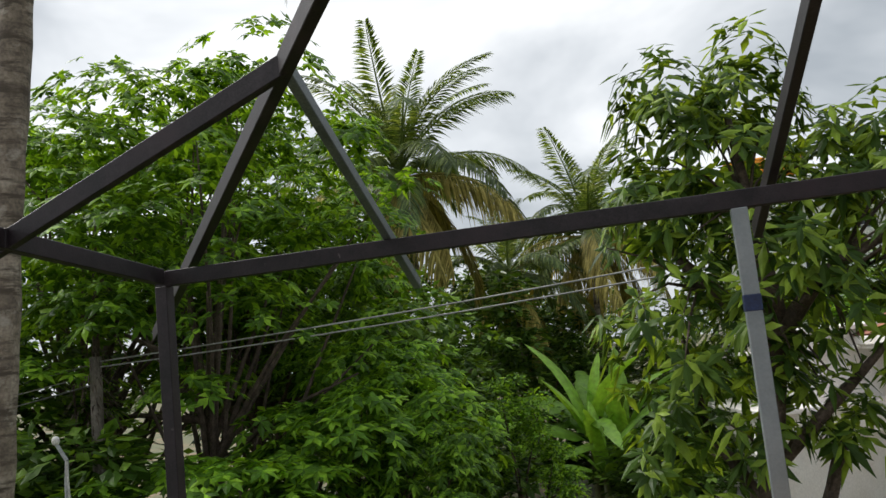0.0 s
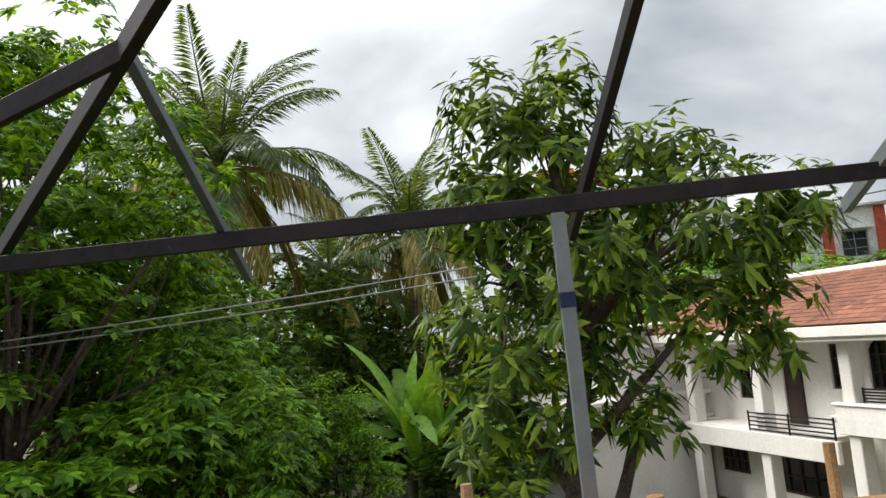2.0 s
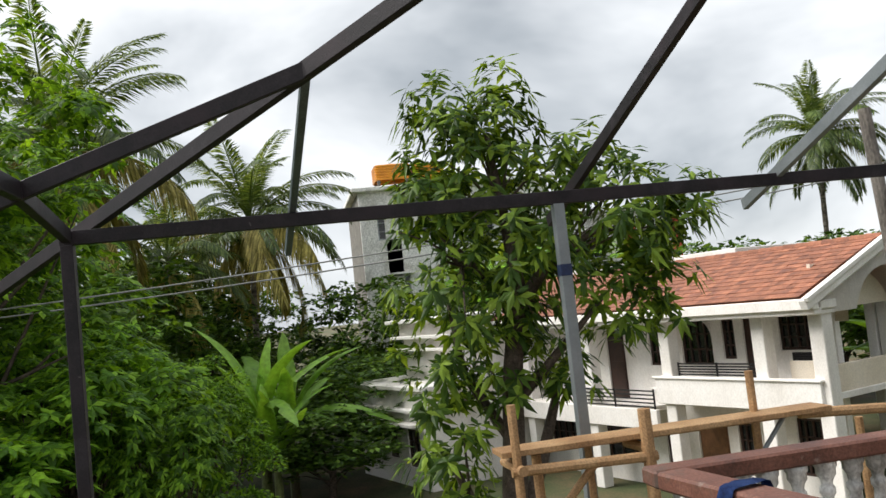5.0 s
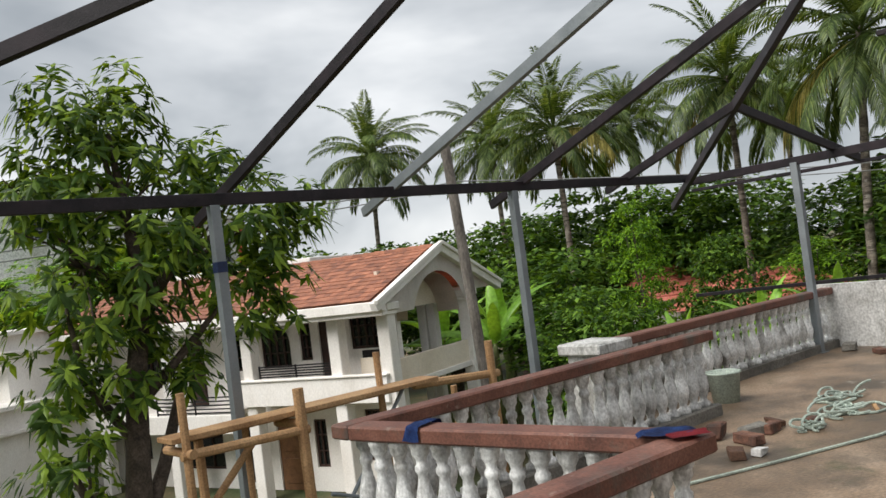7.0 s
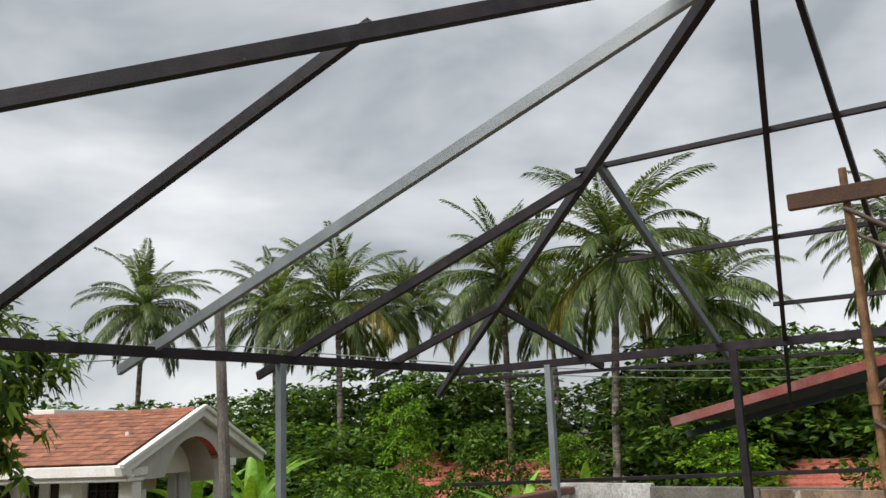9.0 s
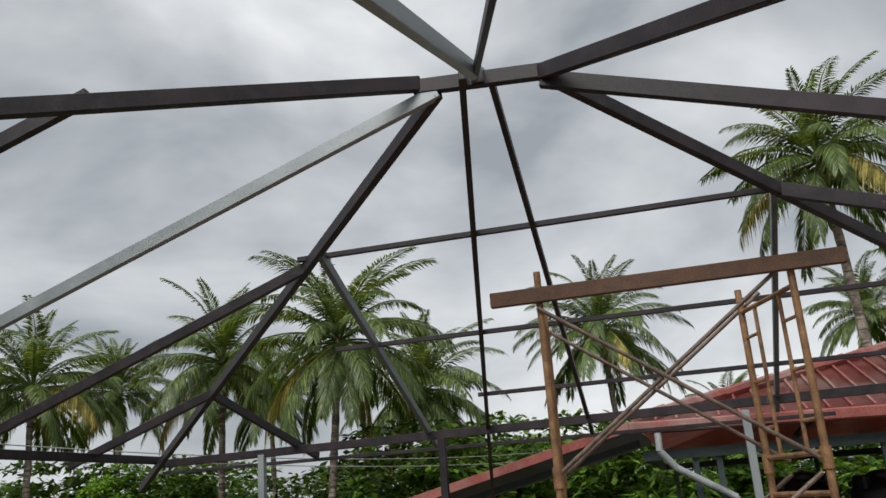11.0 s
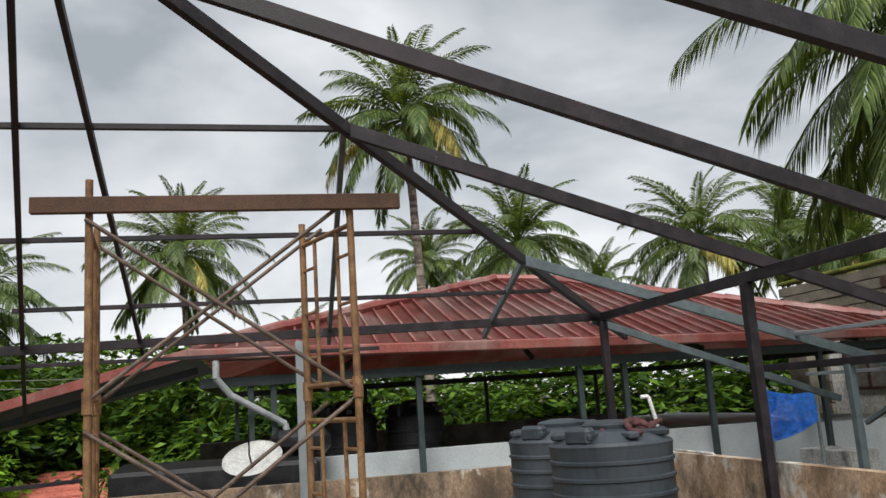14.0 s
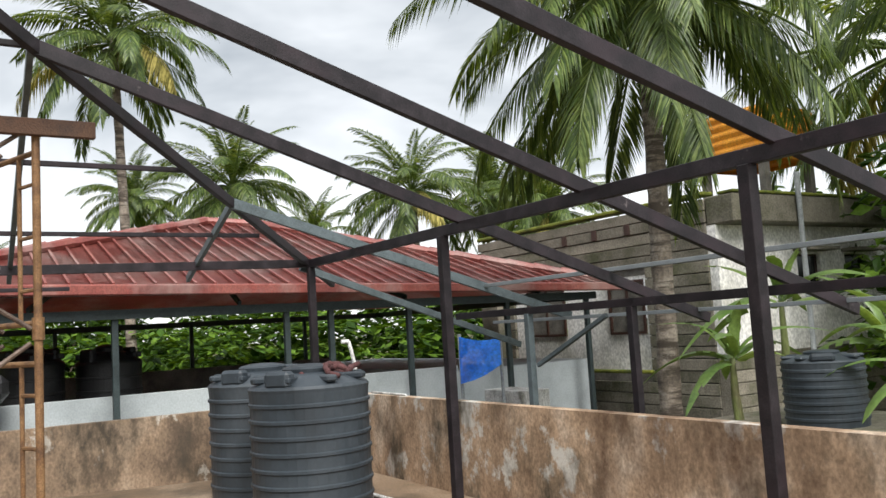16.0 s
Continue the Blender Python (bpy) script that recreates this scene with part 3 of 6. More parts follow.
def palm(seed, crown, lean=(0, 0), scale=1.0, fronds=26, dry=2, label="tall coconut palm with arching green fronds", radius=0.15, wind=0.0, nuts=True, age=0.0, near=False):
    """A coconut palm whose crown sits at crown; its foot stands on the ground, off by lean."""
    rng = random.Random(seed)
    cx, cy, cz = crown
    foot = (cx + lean[0], cy + lean[1], GROUND)
    ob = thing("coconut_palm", label, "palm tree", group="coconut palms", at=foot)
    h = cz - GROUND
    pts = [(-lean[0] * f**1.6, -lean[1] * f**1.6, h * f) for f in (0, 0.08, 0.3, 0.55, 0.8, 1.0)]
    child("trunk", trunk_mesh("trunk", pts, [radius * r for r in (1.5, 1.15, 1.0, 0.92, 0.85, 0.8)], M["palm_trunk"], 10, 9), ob)
    top = Vector((-lean[0], -lean[1], h))
    for i in range(fronds):
        f = age + (1 - age) * ((i + 0.5) / fronds) ** 0.88
        me = rng.choice(DRY_FRONDS) if i >= fronds - dry else rng.choice((NEAR_FRONDS if near else FRONDS)[min(AGES - 1, int(f * AGES))])
        turn = i * 137.5 + rng.uniform(-18, 18) + seed * 31
        s = scale * rng.uniform(0.85, 1.1) * (1.0 if f > 0.12 else 0.8)
        m = Matrix.Translation(top + Vector((0, 0, -0.35 * f * scale))) @ pose(0, 0, 0, 0, 0, turn + wind * math.sin(radians(turn))) @ pose(0, 0, 0, rng.uniform(-9, 9), rng.uniform(-9, 9), 0) @ Matrix.Diagonal((s, s, s, 1))
        child("frond", me, ob, m)
    if nuts:
        for k in range(6):
            a = k * 1.05 + rng.uniform(-0.2, 0.2)
            child("coconut", NUT, ob, Matrix.Translation(top + Vector((0.28 * math.cos(a), 0.28 * math.sin(a), -0.45 - 0.25 * rng.random()))) @ Matrix.Diagonal((scale, scale, scale, 1)))
    return ob


def crown_mesh(name, seed, clumps, leaves, radii, clump, leaf, mat, flat=0.45, hollow=0.45, droop=0.25, low=-0.6):
    """Leaves on the tops of many small domes that fill an uneven ellipsoid."""
    rng = np.random.default_rng(seed)
    d = rng.normal(size=(clumps * 3, 3))
    d /= np.linalg.norm(d, axis=1, keepdims=True)
    d = d[d[:, 2] > low][:clumps]
    r = rng.uniform(hollow, 1.0, len(d)) ** 0.6
    lump = np.array([1 + 0.28 * noise.noise(Vector(v) * 1.7 + Vector((seed, 0, 0))) for v in d])
    centre = d * (r * lump)[:, None] * np.array(radii)
    size = rng.uniform(0.6, 1.3, len(d)) * clump
    k = rng.integers(0, len(d), leaves)
    q = rng.normal(size=(leaves, 3))
    q /= np.linalg.norm(q, axis=1, keepdims=True)
    q[:, 2] = np.abs(q[:, 2]) * 1.0 - 0.25
    pos = centre[k] + q * size[k][:, None] * np.array([1, 1, flat]) * rng.uniform(0.55, 1.0, (leaves, 1))
    out = q * np.array([1, 1, 0.25]) + rng.normal(size=(leaves, 3)) * 0.35
    up = np.array([[0, 0, 1.0]]) + rng.normal(size=(leaves, 3)) * 0.35
    ln = leaf * rng.uniform(0.7, 1.3, leaves)
    v, f = blades(pos, out, up, ln, ln * 0.5, droop * rng.uniform(0.4, 1.5, leaves))
    return mesh_of(name, v, f, mat), centre


def umbrella_mesh(name, seed, clumps, whorls, radii, clump, leaf, mat, hollow=0.45, low=-0.5, per=7):
    """Layered umbrella clumps, each a low dome of whorls of leaves."""
    rng = np.random.default_rng(seed)
    d = rng.normal(size=(clumps * 4, 3))
    d /= np.linalg.norm(d, axis=1, keepdims=True)
    d = d[d[:, 2] > low][:clumps]
    r = rng.uniform(hollow, 1.0, len(d)) ** 0.6
    swell = np.array([1 + 0.35 * noise.noise(Vector(v) * 1.9 + Vector((seed, 0, 0))) for v in d])
    centre = d * (r * swell)[:, None] * np.array(radii)
    size = rng.uniform(0.6, 1.3, len(d)) * clump
    k = np.repeat(np.arange(len(d)), whorls)
    a, q = rng.uniform(0, 2 * np.pi, len(k)), np.sqrt(rng.uniform(0, 1, len(k)))
    tip = centre[k] + np.stack([q * np.cos(a), q * np.sin(a), 0.42 * (1 - q * q) + rng.normal(0, 0.05, len(k))], 1) * size[k][:, None]
    lean = np.stack([np.cos(a) * q * 0.6, np.sin(a) * q * 0.6, np.ones(len(k))], 1) + rng.normal(0, 0.15, (len(k), 3))
    lean /= np.linalg.norm(lean, axis=1, keepdims=True)
    j = np.repeat(np.arange(len(k)), per)
    ang = np.tile(np.arange(per) * 2 * np.pi / per, len(k)) + np.repeat(rng.uniform(0, 1, len(k)), per) + rng.normal(0, 0.15, len(j))
    ref = np.cross(lean, [[0.2, 0.9, 0.1]])
    ref /= np.linalg.norm(ref, axis=1, keepdims=True)
    other = np.cross(lean, ref)
    out = ref[j] * np.cos(ang)[:, None] + other[j] * np.sin(ang)[:, None] + lean[j] * 0.25
    ln = leaf * rng.uniform(0.75, 1.25, len(j))
    v, f = blades(tip[j], out, lean[j], ln, ln * 0.42, rng.uniform(0.15, 0.6, len(j)))
    return mesh_of(name, v, f, mat), centre


def limbs_mesh(name, seed, height, radius, targets, mat, fork=0.35):
    """A trunk that forks into limbs that reach some of the clumps."""
    rng = random.Random(seed)
    meshes = [trunk_mesh("limb", [(0, 0, 0), (0.1, 0.05, height * fork), (0.0, -0.1, height * 0.75)], [radius * 1.3, radius, radius * 0.6], mat)]
    for t in targets:
        z0 = height * rng.uniform(fork * 0.7, 0.7)
        p = Vector((0, 0, z0))
        q = Vector(t)
        mid = p.lerp(q, 0.5) + Vector((rng.uniform(-0.3, 0.3), rng.uniform(-0.3, 0.3), 0.1 + 0.2 * rng.random()))
        meshes.append(trunk_mesh("limb", [p, mid, q], [radius * 0.5, radius * 0.28, radius * 0.1], mat, 6))
    bm = bmesh.new()
    for me in meshes:
        bm.from_mesh(me)
        bpy.data.meshes.remove(me)
    out = bpy.data.meshes.new(name)
    bm.to_mesh(out)
    bm.free()
    out.polygons.foreach_set("use_smooth", [True] * len(out.polygons))
    out.materials.append(mat)
    return out


def tree_kind(seed, height, radii, mat, clumps=90, leaves=9000, clump=0.75, leaf=0.24, flat=0.45, radius=0.16, **more):
    crown, centre = crown_mesh("crown", seed, clumps, leaves, radii, clump, leaf, mat, flat, **more)
    lift = Vector((0, 0, height))
    rng = random.Random(seed)
    pick = rng.sample(range(len(centre)), min(14, len(centre)))
    limbs = limbs_mesh("trunk", seed, height * 1.05, radius, [Vector(centre[i]) * 0.9 + lift for i in pick], M["bark"])
    return crown, limbs, lift


def umbrella_kind(seed, height, radii, mat, clumps, whorls, clump, leaf, radius=0.16, **more):
    crown, centre = umbrella_mesh("crown", seed, clumps, whorls, radii, clump, leaf, mat, **more)
    lift = Vector((0, 0, height))
    pick = random.Random(seed).sample(range(len(centre)), min(26, len(centre)))
    return crown, limbs_mesh("trunk", seed, height * 1.05, radius, [Vector(centre[i]) * 0.97 + lift for i in pick], M["bark"]), lift


KINDS = {"spreading": umbrella_kind(3, 8.0, (4.4, 4.4, 3.6), M["tree_leaf"], 85, 32, 1.4, 0.25, low=-0.7, hollow=0.6),
         "umbrella": umbrella_kind(31, 4.2, (1.9, 1.9, 1.5), M["tree_leaf"], 34, 16, 0.72, 0.26, 0.07, low=-0.3),
         "dark": tree_kind(5, 6.0, (3.4, 3.4, 3.6), M["dark_leaf"], 130, 5200, 0.8, 0.40, 0.7, hollow=0.3, low=-0.9),
         "upright": tree_kind(8, 5.0, (2.2, 2.2, 3.6), M["tree_leaf"], 90, 9000, 0.6, 0.2, 0.8, hollow=0.3, low=-0.9),
         "lime": tree_kind(9, 2.2, (1.7, 1.7, 2.0), M["lime_leaf"], 60, 5000, 0.5, 0.2, 0.6, hollow=0.3, low=-0.9, radius=0.07),
         "shrub": tree_kind(12, 1.5, (1.8, 1.8, 1.6), M["dark_leaf"], 60, 6000, 0.5, 0.17, 0.8, hollow=0.25, low=-0.9, radius=0.06)}


def tree(kind, x, y, top, spread, label, turn=0, z=None, category="tree", name="broadleaf_tree", group="garden trees"):
    """A tree of one of the kinds, scaled to its top height and spread."""
    crown, limbs, lift = KINDS[kind]
    z = GROUND if z is None else z
    ob = thing(name, label, category, group=group, at=(x, y, z), turn=turn)
    zs = [v.co.z for v in crown.vertices]
    sz = (top - z) / (lift.z + max(zs) * 0.93)
    m = Matrix.Diagonal((spread, spread, sz, 1))
    child("trunk", limbs, ob, m)
    child("crown", crown, ob, m @ Matrix.Translation(lift))
    return ob


def banana_leaf_mesh(seed, length=2.0, width=0.5, sag=0.6, mat="banana_leaf"):
    rng = np.random.default_rng(seed)
    n = 15
    verts, faces = [], []
    for i in range(n):
        f = i / (n - 1)
        x, z = length * (f - 0.2 * sag * f**3), length * (0.12 * f - sag * f**2.2)
        w = width / 2 * max(0.03, math.sin(math.pi * min(1, f * 0.9 + 0.1)) ** 0.6) * (0.1 if f < 0.12 else 1)
        jag = rng.uniform(0.78, 1.0, 2)
        verts += [(x, -w * jag[0], z - 0.25 * w), (x, -w * 0.5, z + 0.12 * w), (x, 0, z), (x, w * 0.5, z + 0.12 * w), (x, w * jag[1], z - 0.25 * w)]
        if i:
            for k in range(4):
                # torn leaf edges
                if k in (0, 3) and rng.random() < 0.12:
                    continue
                faces.append((5 * i - 5 + k, 5 * i - 4 + k, 5 * i + 1 + k, 5 * i + k))
    return mesh_of("leaf", verts, faces, M[mat], True)


BANANA = [banana_leaf_mesh(50 + i, 2.0 + 0.12 * i, 0.42, 0.22 + 0.16 * i) for i in range(4)]
# near leaves sag more and carry the painted-in shade
NEAR_BANANA = [banana_leaf_mesh(60 + i, 2.0 + 0.12 * i, 0.4, 0.45 + 0.2 * i, "banana_shaded") for i in range(4)]
M["banana_stem"] = material("banana_stem", (0.13, 0.15, 0.05), 0.6, 0, (0.08, 0.06, 0.03), (0.2, 0.24, 0.08), 3, 30, 0.2, streak=0.8)


def banana(x, y, z, height, scale, seed, label="banana plant with broad torn green leaves", leaves=9, near=False):
    rng = random.Random(seed)
    ob = thing("banana_plant", label, "banana plant", group="banana plants", at=(x, y, z))
    child("stem", trunk_mesh("stem", [(0, 0, 0), (0.03, 0, height * 0.5), (0, 0.03, height)], [0.12 * scale, 0.1 * scale, 0.06 * scale], M["banana_stem"]), ob)
    for i in range(leaves):
        s = scale * rng.uniform(0.8, 1.15)
        m = Matrix.Translation((0, 0, height - 0.1 * i / leaves)) @ pose(0, 0, 0, 0, 0, i * 137.5 + seed * 40) @ pose(0, 0, 0, rng.uniform(-20, 20), -(82 - 78 * i / leaves), 0) @ Matrix.Diagonal((s, s, s, 1))
        child("leaf", (NEAR_BANANA if near else BANANA)[i % 4], ob, m)
    return ob


# the mango tree beside the terrace
def mango_tree():
    rng = np.random.default_rng(77)
    ob = thing("mango_tree", "young mango tree with drooping dark green leaves and pale tips", "mango tree", at=(1.2, 8.15, GROUND - 0.15))
    base = -GROUND
    # crown as a stack of uneven lobes: centre, radius
    lobes = [((0.35, 0.1, base + 4.0), 0.55), ((-0.35, 0.0, base + 3.95), 0.5), ((0.0, 0.1, base + 3.3), 0.95), ((-0.65, 0.0, base + 2.95), 0.6), ((0.9, 0.0, base + 3.15), 0.6),
             ((1.3, -0.1, base + 3.25), 0.45), ((1.6, -0.2, base + 2.6), 0.75), ((2.2, -0.3, base + 2.65), 0.55), ((0.4, 0.1, base + 2.3), 1.05), ((-0.5, 0.0, base + 1.9), 0.85),
             ((1.4, 0.0, base + 1.75), 0.68), ((2.0, -0.1, base + 1.8), 0.5), ((0.1, 0.0, base + 1.25), 0.72), ((-0.7, 0.0, base + 0.9), 0.7), ((-0.6, 0.0, base + 0.1), 0.65),
             ((0.8, 0.1, base + 0.95), 0.5), ((-0.4, -0.1, base - 0.8), 0.55)]
    tips, ups = [], []
    for (c, r) in lobes:
        n = int((88 if c[2] > base + 2.1 else 56) * r * r)
        d = rng.normal(size=(n, 3))
        d /= np.linalg.norm(d, axis=1, keepdims=True)
        tips.append(np.array(c) + d * r * rng.uniform(0.45, 1.05, (n, 1)))
        ups.append(d)
    tips, ups = np.concatenate(tips), np.concatenate(ups)
    per = 14
    n = len(tips) * per
    k = np.repeat(np.arange(len(tips)), per)
    axis = ups * np.array([1, 1, 0.5]) + np.array([[0, 0, 0.75]])
    axis /= np.linalg.norm(axis, axis=1, keepdims=True)
    ang = np.tile(np.arange(per) * 2.4, len(tips)) + rng.uniform(0, 0.6, n)
    ref = np.cross(axis, [[0.3, 0.9, 0.1]])
    ref /= np.linalg.norm(ref, axis=1, keepdims=True)
    other = np.cross(axis, ref)
    radial = ref[k] * np.cos(ang)[:, None] + other[k] * np.sin(ang)[:, None]
    out = radial + axis[k] * rng.uniform(-0.4, 0.6, (n, 1))
    pos = tips[k] + axis[k] * rng.uniform(-0.14, 0.04, (n, 1))
    ln = rng.uniform(0.15, 0.26, n)
    v, f = blades(pos, out, axis[k], ln, ln * 0.33, rng.uniform(0.1, 0.6, n))
    child("crown", mesh_of("crown", v, f, M["mango_leaf"]), ob)
    # trunk and limbs
    bits = [([(0, 0, 0), (-0.1, 0, 2.2), (0.0, 0.0, 3.9), (0.1, 0.0, 5.2), (0.3, 0, 6.3), (0.15, 0.1, 8.1)], [0.2, 0.16, 0.15, 0.12, 0.09, 0.03]),
            ([(0.0, 0, 3.6), (0.35, 0.1, 4.3), (0.75, 0.2, 5.3)], [0.1, 0.08, 0.04]), ([(0.05, 0, 3.2), (-0.35, 0.0, 3.7), (-0.7, 0, 4.6)], [0.09, 0.07, 0.03]),
            ([(0.2, 0, 6.1), (-0.2, 0, 6.6), (-0.6, 0.1, 7.1)], [0.09, 0.06, 0.02]), ([(0.2, 0, 6.0), (0.7, -0.1, 6.6), (1.5, -0.3, 7.0)], [0.09, 0.06, 0.02]),
            ([(0.1, 0, 5.0), (0.7, -0.1, 5.6), (1.2, -0.2, 6.1)], [0.06, 0.05, 0.02]), ([(0.05, 0, 4.6), (-0.4, 0.1, 5.4), (-0.5, 0.1, 6.2)], [0.06, 0.05, 0.02])]
    pick = rng.choice(len(tips), 50, replace=False)
    spine = np.array([(0.1, 0, 5.0), (0.25, 0, 6.3), (0.2, 0.05, 7.2), (0.7, -0.1, 6.5), (-0.3, 0.05, 6.6), (0.5, 0.1, 4.8), (-0.5, 0, 4.2)])
    for i in pick:
        s = spine[np.argmin(np.linalg.norm(spine - tips[i], axis=1))]
        bits.append(([tuple(s), tuple((s + tips[i]) / 2 + (0, 0, 0.08)), tuple(tips[i])], [0.02, 0.013, 0.006]))
    bm = bmesh.new()
    for pts, rad in bits:
        me = trunk_mesh("limb", pts, rad, M["bark"], 7 if rad[0] > 0.05 else 4)
        bm.from_mesh(me)
        bpy.data.meshes.remove(me)
    part("trunk", bm, M["bark"], ob, smooth=True)


mango_tree()

# coconut palms, by the place of the crown
palm(1, (-9.0, 31.2, 9.0), (0.6, 0.5), 1.35, 54, 16, "coconut palm with yellowing lower fronds among dark trees")
palm(2, (-2.7, 40.5, 6.9), (-0.3, 0.5), 1.3, 48, 15, "coconut palm with dry brown lower fronds")
palm(3, (-6.3, 37.7, 5.2), (0.5, 0), 1.1, 30, 5)
palm(4, (-5.15, 7.6, 9.9), (-1.2, -0.1), 0.9, 16, 0, "coconut palm with a thick ringed grey trunk", 0.19)
for i, (c, s) in enumerate((((27.4, 39.1, 9.0), 1.0), ((31.5, 33.0, 8.6), 0.95), ((28.0, 25.1, 7.6), 1.0), ((38.2, 28.4, 8.8), 0.95), ((30.9, 17.6, 8.3), 1.0), ((25.8, 9.9, 7.6), 1.05),
                            ((34.6, 9.6, 6.6), 1.0), ((38.0, 1.6, 9.0), 1.0), ((23.7, -6.6, 10.8), 0.95), ((30.4, -12.3, 7.7), 0.95), ((42.2, -10.9, 9.0), 0.8),
                            ((29.3, -19.9, 7.6), 0.95), ((30.6, -25.1, 7.8), 0.95), ((40.0, 20.0, 8.0), 0.9), ((44.0, -4.0, 4.5), 0.8), ((36.0, -18.0, 6.2), 0.8), ((25.0, -24.0, 6.2), 0.8))):
    palm(20 + i, c, (0.5 * math.sin(i * 2.1), 0.6 * math.cos(i * 1.3)), s * (1.0 if i < 8 else 0.86 if i == 8 else 0.94), 46, 1 + i % 3 // 2)
palm(50, (5.6, -9.85, 6.0), (0.12, 0.1), 0.77, 52, 0, "coconut palm close by the wall with long hanging fronds", 0.145, age=0.2, near=True)
palm(51, (7.4, -19.3, 7.0), (0.2, 0.4), 1.0, 26, 2)
palm(52, (3.6, -17.0, 7.5), (0.2, -0.4), 1.0, 24, 2)

